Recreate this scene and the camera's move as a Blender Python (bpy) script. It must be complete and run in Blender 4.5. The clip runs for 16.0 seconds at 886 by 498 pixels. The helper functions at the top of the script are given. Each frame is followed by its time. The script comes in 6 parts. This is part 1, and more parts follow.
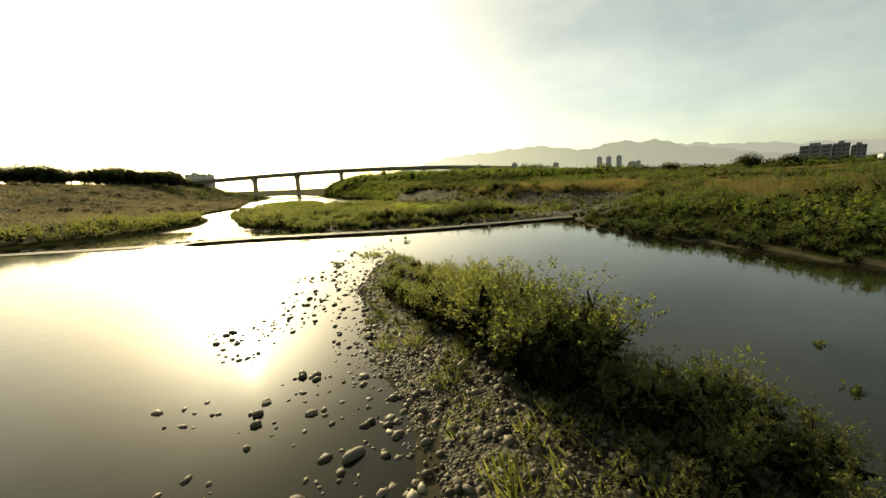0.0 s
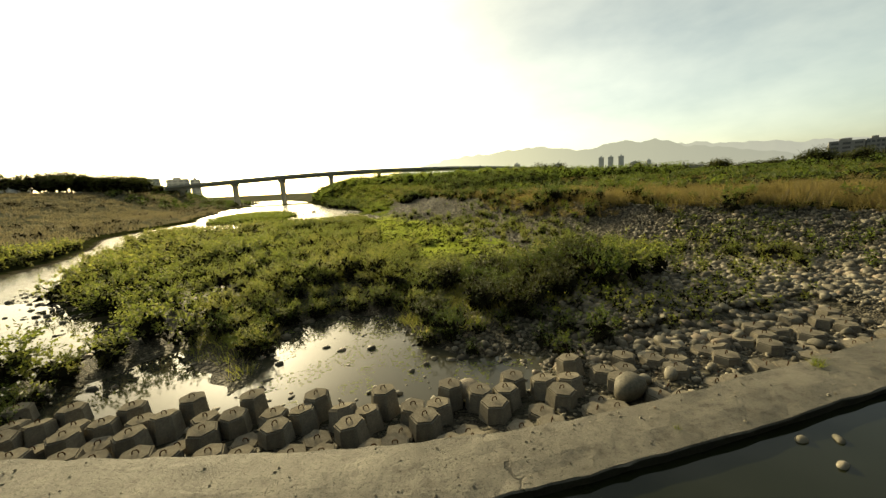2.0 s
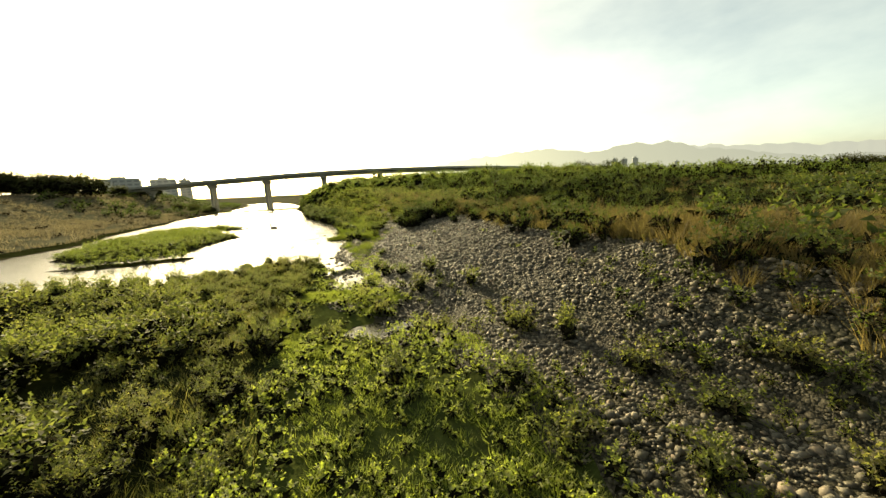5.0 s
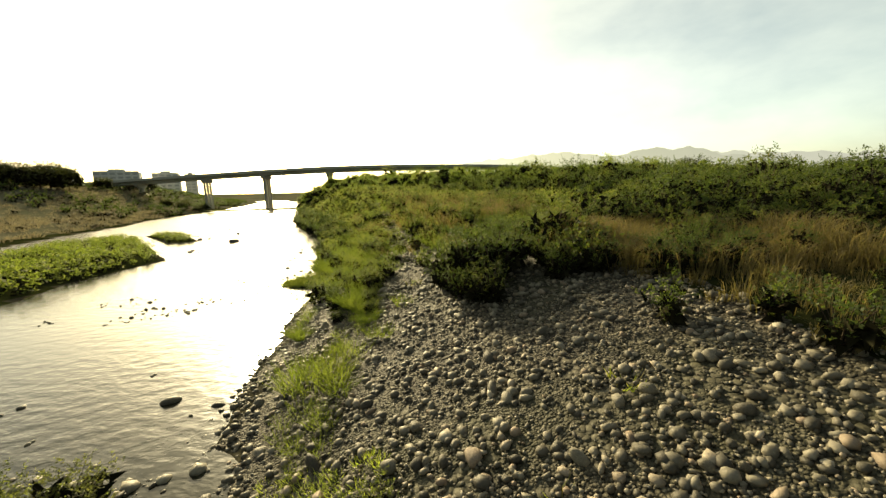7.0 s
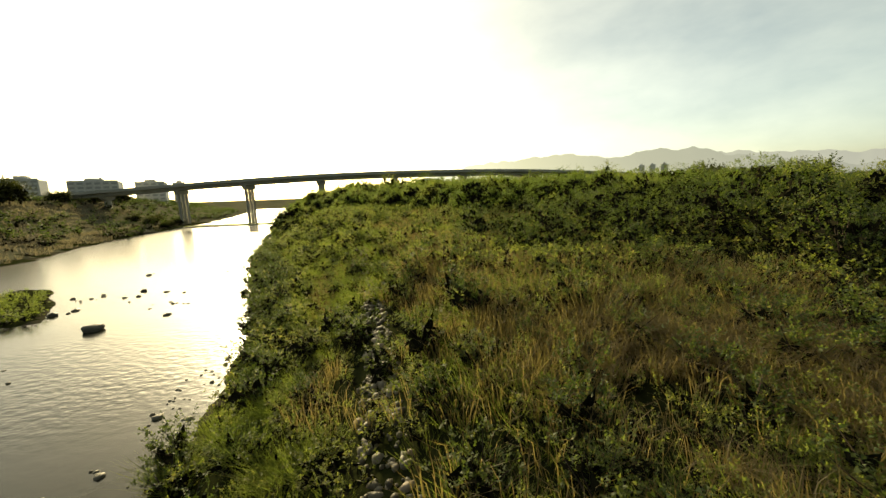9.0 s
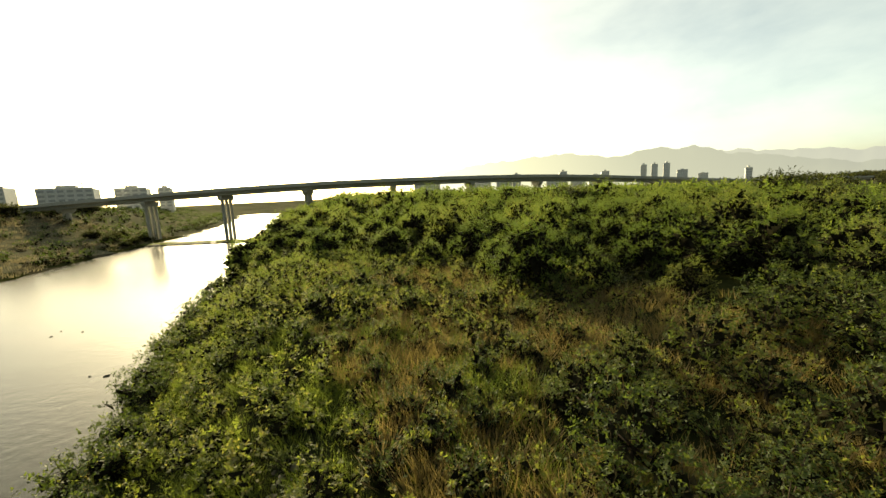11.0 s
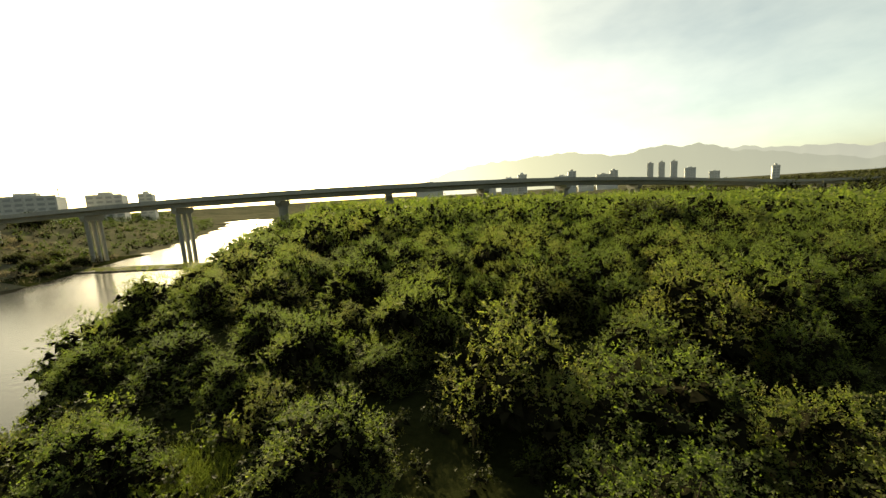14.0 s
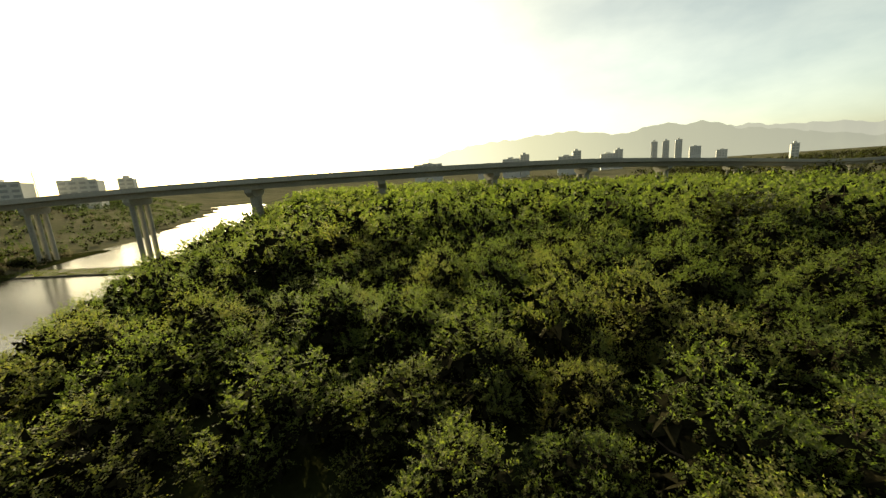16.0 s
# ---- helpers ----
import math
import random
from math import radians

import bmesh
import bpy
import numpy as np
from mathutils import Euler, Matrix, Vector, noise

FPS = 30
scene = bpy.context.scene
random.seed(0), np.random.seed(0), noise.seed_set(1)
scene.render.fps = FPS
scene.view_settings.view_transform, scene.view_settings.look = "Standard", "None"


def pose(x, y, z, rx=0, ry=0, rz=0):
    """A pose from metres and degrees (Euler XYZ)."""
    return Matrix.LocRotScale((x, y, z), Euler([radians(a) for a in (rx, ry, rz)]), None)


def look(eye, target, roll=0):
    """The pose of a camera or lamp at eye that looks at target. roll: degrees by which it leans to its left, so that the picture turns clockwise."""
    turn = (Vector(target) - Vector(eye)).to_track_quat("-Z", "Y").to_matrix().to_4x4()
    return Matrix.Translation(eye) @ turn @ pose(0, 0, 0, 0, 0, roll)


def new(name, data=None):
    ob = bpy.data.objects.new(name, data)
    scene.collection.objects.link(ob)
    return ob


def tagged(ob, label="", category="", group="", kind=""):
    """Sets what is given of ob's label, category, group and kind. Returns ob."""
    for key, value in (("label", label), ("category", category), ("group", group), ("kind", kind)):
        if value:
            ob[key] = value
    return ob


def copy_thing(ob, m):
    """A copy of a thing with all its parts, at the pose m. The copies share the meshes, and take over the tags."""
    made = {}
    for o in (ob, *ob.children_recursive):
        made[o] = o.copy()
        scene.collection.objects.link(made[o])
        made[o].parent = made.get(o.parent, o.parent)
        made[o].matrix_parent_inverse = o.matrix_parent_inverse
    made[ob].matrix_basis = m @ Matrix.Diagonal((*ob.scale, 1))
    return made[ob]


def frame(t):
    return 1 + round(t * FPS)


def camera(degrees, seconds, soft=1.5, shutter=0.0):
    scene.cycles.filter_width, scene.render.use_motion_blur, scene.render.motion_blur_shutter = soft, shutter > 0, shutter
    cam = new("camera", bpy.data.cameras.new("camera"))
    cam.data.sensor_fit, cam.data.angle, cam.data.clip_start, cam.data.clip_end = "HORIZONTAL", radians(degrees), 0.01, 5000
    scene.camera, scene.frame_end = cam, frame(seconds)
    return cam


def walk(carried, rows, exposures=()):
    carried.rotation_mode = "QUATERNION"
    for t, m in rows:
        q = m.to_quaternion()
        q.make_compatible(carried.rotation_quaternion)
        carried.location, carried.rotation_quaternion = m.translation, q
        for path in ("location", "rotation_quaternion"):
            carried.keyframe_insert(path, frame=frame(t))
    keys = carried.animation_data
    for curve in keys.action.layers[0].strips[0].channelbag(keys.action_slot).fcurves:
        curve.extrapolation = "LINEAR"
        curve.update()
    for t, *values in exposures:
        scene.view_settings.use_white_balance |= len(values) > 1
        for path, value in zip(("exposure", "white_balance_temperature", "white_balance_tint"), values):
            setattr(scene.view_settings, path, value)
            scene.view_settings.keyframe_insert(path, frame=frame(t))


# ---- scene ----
cam = camera(100.0, 16.0, soft=1.4)
# seconds, x, y, z, yaw to the left, pitch, roll
PATH = [
    (0.0, 0.00, 0.00, 4.67, -0.51, -9.92, -3.12),
    (0.5, -0.47, 8.30, 4.72, -0.54, -9.82, -3.22),
    (1.0, -0.90, 16.67, 4.95, -0.64, -9.76, -3.41),
    (1.5, -1.25, 24.73, 5.24, -0.68, -9.69, -3.55),
    (2.0, -1.65, 32.35, 5.45, -0.62, -9.59, -3.74),
    (2.5, -1.95, 39.43, 5.65, -0.61, -9.47, -3.84),
    (3.0, -2.36, 46.55, 5.91, -0.57, -9.35, -4.00),
    (3.5, -2.81, 53.49, 6.23, -0.53, -9.39, -4.07),
    (4.0, -3.14, 61.15, 6.62, -0.46, -9.29, -4.22),
    (6.5, -7.79, 97.58, 5.76, 1.88, -9.25, -1.85),
    (7.0, -8.92, 105.26, 6.36, 2.11, -9.02, -2.04),
    (7.5, -9.96, 112.96, 6.91, 2.23, -8.84, -2.34),
    (8.0, -11.14, 120.36, 7.52, 2.27, -8.75, -2.52),
    (8.5, -12.34, 127.42, 8.32, 2.37, -8.51, -2.60),
    (11.0, -16.41, 157.00, 13.50, 2.32, -8.47, -3.11),
    (11.5, -17.13, 162.86, 14.26, 2.31, -8.49, -3.16),
    (12.0, -17.81, 168.29, 14.91, 2.38, -8.40, -3.26),
    (12.5, -18.33, 173.55, 15.47, 2.47, -8.34, -3.35),
    (13.0, -18.66, 178.58, 15.95, 2.52, -8.25, -3.47),
    (13.5, -18.93, 183.37, 16.32, 2.63, -8.30, -3.51),
    (14.0, -19.35, 188.10, 16.63, 2.62, -8.42, -3.65),
    (14.5, -19.83, 192.82, 16.96, 2.52, -8.71, -3.85),
    (15.0, -20.31, 197.60, 17.29, 2.54, -9.39, -3.81),
    (15.5, -20.72, 202.40, 17.67, 2.61, -10.35, -3.80),
    (16.0, -21.05, 207.20, 18.22, 2.69, -11.32, -4.06),
]
EXPOSURE = 0.3
walk(cam, [(t, pose(x, y, z, 90 + pitch, 0, yaw) @ pose(0, 0, 0, 0, 0, roll)) for t, x, y, z, yaw, pitch, roll in PATH],
     exposures=[(t, EXPOSURE + s, 8000, 1.0) for t, s in ((0.0, 0.0), (1.0, 0.1), (2.0, 0.14), (4.2, 0.38), (6.5, 0.45), (7.5, 0.22), (8.5, 0.12), (11.0, 0.45), (13.0, 0.3), (14.5, 0.3), (16.0, 0.2))])

# ---- sky and sun ----
SUN_AZ, SUN_EL = -29.0, 19.8          # degrees from +y towards +x, above the horizon
sun_way = Vector((math.sin(radians(SUN_AZ)) * math.cos(radians(SUN_EL)),
                  math.cos(radians(SUN_AZ)) * math.cos(radians(SUN_EL)), math.sin(radians(SUN_EL))))
world = bpy.data.worlds.new("sky")
scene.world = world
world.use_nodes = True
wt = world.node_tree
wt.nodes.clear()
w_out = wt.nodes.new("ShaderNodeOutputWorld")
w_bg = wt.nodes.new("ShaderNodeBackground")
w_sky = wt.nodes.new("ShaderNodeTexSky")
w_sky.sky_type = "NISHITA"
w_sky.sun_disc = False
w_sky.sun_elevation = radians(SUN_EL)
w_sky.sun_rotation = radians(SUN_AZ)
w_sky.air_density, w_sky.dust_density, w_sky.ozone_density = 0.6, 2.0, 1.0
w_co = wt.nodes.new("ShaderNodeTexCoord")
w_map = wt.nodes.new("ShaderNodeMapping")
w_map.inputs["Scale"].default_value = (1.5, 1.5, 3.6)
w_noise = wt.nodes.new("ShaderNodeTexNoise")
w_noise.inputs["Scale"].default_value = 2.3
w_noise.inputs["Detail"].default_value = 7.0
w_noise.inputs["Roughness"].default_value = 0.55
w_ramp = wt.nodes.new("ShaderNodeValToRGB")
w_ramp.color_ramp.elements[0].position, w_ramp.color_ramp.elements[1].position = 0.38, 0.72
w_ramp.color_ramp.elements[0].color = (0.148, 0.154, 0.140, 1)
w_ramp.color_ramp.elements[1].color = (0.36, 0.36, 0.31, 1)
w_dim = wt.nodes.new("ShaderNodeMix")
w_dim.data_type, w_dim.blend_type = "RGBA", "MULTIPLY"
w_dim.inputs["Factor"].default_value = 1.0
w_dim.inputs["B"].default_value = (0.178, 0.176, 0.149, 1)
w_add = wt.nodes.new("ShaderNodeMix")
w_add.data_type, w_add.blend_type = "RGBA", "ADD"
w_add.inputs["Factor"].default_value = 1.0
wt.links.new(w_co.outputs["Generated"], w_map.inputs["Vector"])
wt.links.new(w_map.outputs["Vector"], w_noise.inputs["Vector"])
wt.links.new(w_noise.outputs["Fac"], w_ramp.inputs["Fac"])
wt.links.new(w_sky.outputs["Color"], w_dim.inputs["A"])
wt.links.new(w_dim.outputs["Result"], w_add.inputs["A"])
# the haze thins out towards the zenith
w_sep, w_rng = wt.nodes.new("ShaderNodeSeparateXYZ"), wt.nodes.new("ShaderNodeMapRange")
w_rng.inputs["From Min"].default_value, w_rng.inputs["From Max"].default_value = 0.5, 0.98
w_rng.inputs["To Min"].default_value, w_rng.inputs["To Max"].default_value = 1.0, 0.5
w_thin = wt.nodes.new("ShaderNodeMix")
w_thin.data_type, w_thin.blend_type = "RGBA", "MULTIPLY"
w_thin.inputs["Factor"].default_value = 1.0
wt.links.new(w_co.outputs["Generated"], w_sep.inputs["Vector"])
wt.links.new(w_sep.outputs["Z"], w_rng.inputs["Value"])
wt.links.new(w_ramp.outputs["Color"], w_thin.inputs["A"])
wt.links.new(w_rng.outputs["Result"], w_thin.inputs["B"])
wt.links.new(w_thin.outputs["Result"], w_add.inputs["B"])
# haze glows round the sun and is dimmer in the half of the sky away from it
w_dot = wt.nodes.new("ShaderNodeVectorMath")
w_dot.operation = "DOT_PRODUCT"
w_dot.inputs[1].default_value = sun_way
wt.links.new(w_co.outputs["Generated"], w_dot.inputs[0])
w_back = wt.nodes.new("ShaderNodeMapRange")
w_back.interpolation_type = "SMOOTHSTEP"
w_back.inputs["From Min"].default_value, w_back.inputs["From Max"].default_value = -0.55, 0.30
w_back.inputs["To Min"].default_value, w_back.inputs["To Max"].default_value = 0.36, 1.0
wt.links.new(w_dot.outputs["Value"], w_back.inputs["Value"])
w_shade = wt.nodes.new("ShaderNodeMix")
w_shade.data_type, w_shade.blend_type = "RGBA", "MULTIPLY"
w_shade.inputs["Factor"].default_value = 1.0
wt.links.new(w_add.outputs["Result"], w_shade.inputs["A"])
wt.links.new(w_back.outputs["Result"], w_shade.inputs["B"])
w_sum = w_shade.outputs["Result"]
for power, glow in ((110.0, (6.0, 5.9, 5.3, 1)), (14.0, (0.2, 0.2, 0.185, 1))):
    w_clip, w_pow = wt.nodes.new("ShaderNodeMath"), wt.nodes.new("ShaderNodeMath")
    w_clip.operation, w_pow.operation = "MAXIMUM", "POWER"
    w_clip.inputs[1].default_value, w_pow.inputs[1].default_value = 0.0, power
    wt.links.new(w_dot.outputs["Value"], w_clip.inputs[0])
    wt.links.new(w_clip.outputs[0], w_pow.inputs[0])
    w_more = wt.nodes.new("ShaderNodeMix")
    w_more.data_type, w_more.blend_type = "RGBA", "ADD"
    w_tint = wt.nodes.new("ShaderNodeMix")
    w_tint.data_type, w_tint.blend_type = "RGBA", "MULTIPLY"
    w_tint.inputs["Factor"].default_value = w_more.inputs["Factor"].default_value = 1.0
    w_tint.inputs["B"].default_value = glow
    wt.links.new(w_pow.outputs[0], w_tint.inputs["A"])
    wt.links.new(w_sum, w_more.inputs["A"])
    wt.links.new(w_tint.outputs["Result"], w_more.inputs["B"])
    w_sum = w_more.outputs["Result"]
wt.links.new(w_sum, w_bg.inputs["Color"])
wt.links.new(w_bg.outputs["Background"], w_out.inputs["Surface"])
w_bg.inputs["Strength"].default_value = 0.78
sun_data = bpy.data.lights.new("sun", "SUN")
sun_data.energy, sun_data.angle, sun_data.color = 5.0, radians(0.6), (1.0, 0.86, 0.60)
sun = new("sun", sun_data)
sun.matrix_world = look(sun_way * 300, (0, 0, 0))

# ---- builders ----
_table = np.random.default_rng(3).random((256, 256))


def wave(x, y, size):
    """Smooth value noise, 0 to 1, with lumps of the given size in metres."""
    x, y = np.asarray(x, float) / size + 1000.0, np.asarray(y, float) / size + 1000.0
    i, j = np.floor(x).astype(int), np.floor(y).astype(int)
    u, v = x - i, y - j
    u, v = u * u * (3 - 2 * u), v * v * (3 - 2 * v)
    a, b = _table[i % 256, j % 256], _table[(i + 1) % 256, j % 256]
    c, d = _table[i % 256, (j + 1) % 256], _table[(i + 1) % 256, (j + 1) % 256]
    return (a * (1 - u) + b * u) * (1 - v) + (c * (1 - u) + d * u) * v


def ease(v, a, b):
    u = np.clip((np.asarray(v, float) - a) / (b - a), 0, 1)
    return u * u * (3 - 2 * u)


def signed(x, y, poly):
    """Distance to a closed outline, positive inside."""
    p = np.array(poly, float)
    q = np.roll(p, -1, 0)
    best, inside = np.full(np.shape(x), 1e9), np.zeros(np.shape(x), bool)
    for (ax, ay), (bx, by) in zip(p, q):
        dx, dy = bx - ax, by - ay
        k = np.clip(((x - ax) * dx + (y - ay) * dy) / (dx * dx + dy * dy), 0, 1)
        best = np.minimum(best, np.hypot(x - ax - k * dx, y - ay - k * dy))
        if dy:
            inside ^= ((ay > y) != (by > y)) & (x < dx * (y - ay) / dy + ax)
    return np.where(inside, best, -best)


def mesh_of(name, verts, faces, mats, index=None, smooth=False):
    """A mesh from arrays of places and of faces that all have the same number of corners."""
    verts, faces = np.asarray(verts, np.float32), np.asarray(faces, np.int32)
    me = bpy.data.meshes.new(name)
    n, k = faces.shape
    me.vertices.add(len(verts))
    me.vertices.foreach_set("co", verts.ravel())
    me.loops.add(n * k)
    me.loops.foreach_set("vertex_index", faces.ravel())
    me.polygons.add(n)
    me.polygons.foreach_set("loop_start", np.arange(0, n * k, k, dtype=np.int32))
    for m in mats if isinstance(mats, (list, tuple)) else [mats]:
        me.materials.append(m)
    if index is not None:
        me.polygons.foreach_set("material_index", np.asarray(index, np.int32))
    me.polygons.foreach_set("use_smooth", np.full(n, bool(smooth)))
    me.update(calc_edges=True)
    me.validate()
    return me


def spread(base_v, base_f, spots, sizes, turns, tilt=None, stretch=None):
    """Copies of one small mesh joined into one: places, sizes and turns about z, with an optional tilt about x."""
    n, k = len(spots), len(base_v)
    v = np.repeat(base_v[None], n, 0) * np.asarray(sizes, float).reshape(n, 1, -1)
    if stretch is not None:
        v = v * stretch[:, None, :]
    if tilt is not None:
        c, s = np.cos(tilt)[:, None], np.sin(tilt)[:, None]
        v = np.stack([v[..., 0], c * v[..., 1] - s * v[..., 2], s * v[..., 1] + c * v[..., 2]], -1)
    c, s = np.cos(turns)[:, None], np.sin(turns)[:, None]
    v = np.stack([c * v[..., 0] - s * v[..., 1], s * v[..., 0] + c * v[..., 1], v[..., 2]], -1)
    v = v + np.asarray(spots)[:, None, :]
    f = base_f[None] + (np.arange(n) * k)[:, None, None]
    return v.reshape(-1, 3), f.reshape(-1, base_f.shape[1])


def joined(*pairs):
    vs, fs, n = [], [], 0
    for v, f in pairs:
        vs.append(v), fs.append(f + n)
        n += len(v)
    return np.concatenate(vs), np.concatenate(fs)


def bm_part(name, bm, mat, parent=None, label="", smooth=False):
    me = bpy.data.meshes.new(name)
    bmesh.ops.recalc_face_normals(bm, faces=bm.faces)
    bm.to_mesh(me)
    bm.free()
    me.materials.append(mat)
    if smooth:
        me.polygons.foreach_set("use_smooth", np.full(len(me.polygons), True))
    ob = new(name, me)
    ob.parent = parent
    return tagged(ob, label)


def part(name, me, parent, label=""):
    ob = new(name, me)
    ob.parent = parent
    return tagged(ob, label)


def box(bm, x0, x1, y0, y1, z0, z1, bevel=0.0):
    made = bmesh.ops.create_cube(bm, size=1.0)["verts"]
    bmesh.ops.scale(bm, vec=(x1 - x0, y1 - y0, z1 - z0), verts=made)
    bmesh.ops.translate(bm, vec=((x0 + x1) / 2, (y0 + y1) / 2, (z0 + z1) / 2), verts=made)
    if bevel:
        edges = list({e for v in made for e in v.link_edges})
        bmesh.ops.bevel(bm, geom=edges, offset=bevel, segments=1, affect="EDGES")
    return bm


def leaf_cloud(gen, centres, radii, count, length, width, droop=0.35, pointed=True):
    """Leaves in lumps round the given centres: long triangles, or rhombs bent along the rib."""
    pick = gen.integers(0, len(centres), count)
    way = gen.normal(size=(count, 3))
    way /= np.linalg.norm(way, axis=1)[:, None]
    far = gen.random(count) ** 0.45
    spot = centres[pick] + way * (radii[pick] * far)[:, None] * np.array([1, 1, 0.8])
    out = way * 0.8 + gen.normal(size=(count, 3)) * 0.6 + np.array([0, 0, -droop])
    out /= np.linalg.norm(out, axis=1)[:, None]
    side = np.cross(out, gen.normal(size=(count, 3)))
    side /= np.linalg.norm(side, axis=1)[:, None]
    size = (0.6 + 0.8 * gen.random(count))[:, None]
    a, b = spot, spot + out * length * size
    if pointed:
        v = np.stack([a + side * width * size / 2, a - side * width * size / 2, b], 1)
        return v.reshape(-1, 3), np.arange(count * 3).reshape(-1, 3)
    mid = (a * 0.55 + b * 0.45) + np.cross(side, out) * 0.08 * length
    v = np.stack([a, mid + side * width * size / 2, b, mid - side * width * size / 2], 1)
    f = np.arange(count * 4).reshape(-1, 4)
    return v.reshape(-1, 3), f


def sprays(gen, centres, radii, count, length, width, rise=0.5, each=8, reach=3.2, shell=0.55):
    """Twigs that grow out of the lumps round the given centres, each with leaves set to both sides of it."""
    n = max(count // each, 1)
    pick = gen.integers(0, len(centres), n)
    way = gen.normal(size=(n, 3)) + np.array([0, 0, 0.45])
    way /= np.linalg.norm(way, axis=1)[:, None]
    root = centres[pick] + way * (radii[pick] * (shell + (0.95 - shell) * gen.random(n)))[:, None] * np.array([1, 1, 0.85])
    along_ = way * 0.7 + gen.normal(size=(n, 3)) * 0.4 + np.array([0, 0, rise])
    along_ /= np.linalg.norm(along_, axis=1)[:, None]
    span = (length * reach * (0.55 + 0.9 * gen.random(n)))[:, None]
    side = np.cross(along_, np.array([0, 0, 1.0]) + gen.normal(size=(n, 3)) * 0.45)
    side /= np.linalg.norm(side, axis=1)[:, None]
    vs = []
    for j in range(each):
        f = (j + 0.6) / each
        a = root + along_ * span * f - np.array([0, 0, 0.16]) * span * f * f
        out = along_ * (0.55 if j < each - 1 else 1.2) + side * (1 if j % 2 else -1) * (0.85 if j < each - 1 else 0.1) + gen.normal(size=(n, 3)) * 0.28 - np.array([0, 0, 0.15])
        out /= np.linalg.norm(out, axis=1)[:, None]
        flank = np.cross(out, np.array([0, 0, 1.0]) + gen.normal(size=(n, 3)) * 0.55)
        flank /= np.linalg.norm(flank, axis=1)[:, None]
        size = ((1.15 - 0.4 * f) * (0.75 + 0.5 * gen.random(n)))[:, None]
        flip = np.where(gen.random(n) < 0.5, -1.0, 1.0)[:, None]
        vs.append(np.stack([a, a + out * length * size, a + out * length * size * 0.42 + flank * flip * width * size], 1))
    v = np.stack(vs, 1).reshape(-1, 3)
    return v, np.arange(len(v)).reshape(-1, 3)


def sticks(lines, sides=5):
    """Tapered stems: each line is (start, end, start radius, end radius)."""
    vs, fs = [], []
    for n, (a, b, ra, rb) in enumerate(lines):
        a, b = np.array(a, float), np.array(b, float)
        d = (b - a) / max(np.linalg.norm(b - a), 1e-6)
        u = np.cross(d, (0.3, 0.9, 0.1))
        u /= np.linalg.norm(u)
        w = np.cross(d, u)
        ang = np.arange(sides) / sides * 2 * np.pi
        ring = np.cos(ang)[:, None] * u + np.sin(ang)[:, None] * w
        vs += [a + ring * ra, b + ring * rb]
        k = n * 2 * sides
        fs += [[k + i, k + (i + 1) % sides, k + sides + (i + 1) % sides, k + sides + i] for i in range(sides)]
    return np.concatenate(vs), np.array(fs)


def blades(gen, count, height, spreadr, lean, width, bent=False):
    """A tuft of leaning grass blades: one triangle each, or two quads where they bend."""
    ang = gen.random(count) * 2 * np.pi
    r = spreadr * np.sqrt(gen.random(count))
    foot = np.stack([np.cos(ang) * r, np.sin(ang) * r, np.zeros(count)], 1)
    ang2 = ang + gen.normal(size=count) * 0.7
    out = np.stack([np.cos(ang2), np.sin(ang2), np.zeros(count)], 1)
    h = height * (0.55 + 0.45 * gen.random(count))[:, None]
    l = (lean * (0.3 + gen.random(count)))[:, None] * h
    turn = ang2 + gen.normal(size=count) * 0.8
    side = np.stack([-np.sin(turn), np.cos(turn), np.zeros(count)], 1) * width / 2
    up = np.array([0, 0, 1.0])
    p0, p1, p2 = foot, foot + out * l * 0.3 + up * h * 0.6, foot + out * l + up * h * (0.97 - 0.25 * lean)
    if not bent:
        v = np.stack([p0 - side, p0 + side, p2], 1)
        return v.reshape(-1, 3), np.arange(count * 3).reshape(-1, 3)
    v = np.stack([p0 - side, p0 + side, p1 + side * 0.8, p1 - side * 0.8, p2 + side * 0.15, p2 - side * 0.15], 1)
    f = np.array([[0, 1, 2, 3], [3, 2, 4, 5]])
    return v.reshape(-1, 3), (f[None] + (np.arange(count) * 6)[:, None, None]).reshape(-1, 4)


def pebble(gen, level):
    bm = bmesh.new()
    bmesh.ops.create_icosphere(bm, subdivisions=level, radius=1.0)
    bm.verts.ensure_lookup_table()
    shape = gen.uniform(0.7, 1.35, 3) * np.array([1.15, 0.95, 0.68])
    lumps = gen.normal(size=(5, 3))
    v = np.array([x.co for x in bm.verts])
    v = np.sign(v) * np.abs(v) ** 0.82
    v = v * (1 + 0.19 * np.sin(v @ lumps.T * 1.7).sum(1) / 2.2)[:, None] * shape
    f = np.array([[x.index for x in p.verts] for p in bm.faces])
    bm.free()
    return v, f

# ---- materials ----
def shader(name):
    m = bpy.data.materials.new(name)
    m.use_nodes = True
    t = m.node_tree
    return m, t, t.nodes["Principled BSDF"]


def ramp_node(t, stops):
    r = t.nodes.new("ShaderNodeValToRGB")
    while len(r.color_ramp.elements) < len(stops):
        r.color_ramp.elements.new(0.5)
    for e, (at, col) in zip(r.color_ramp.elements, stops):
        e.position, e.color = at, (*col, 1)
    return r


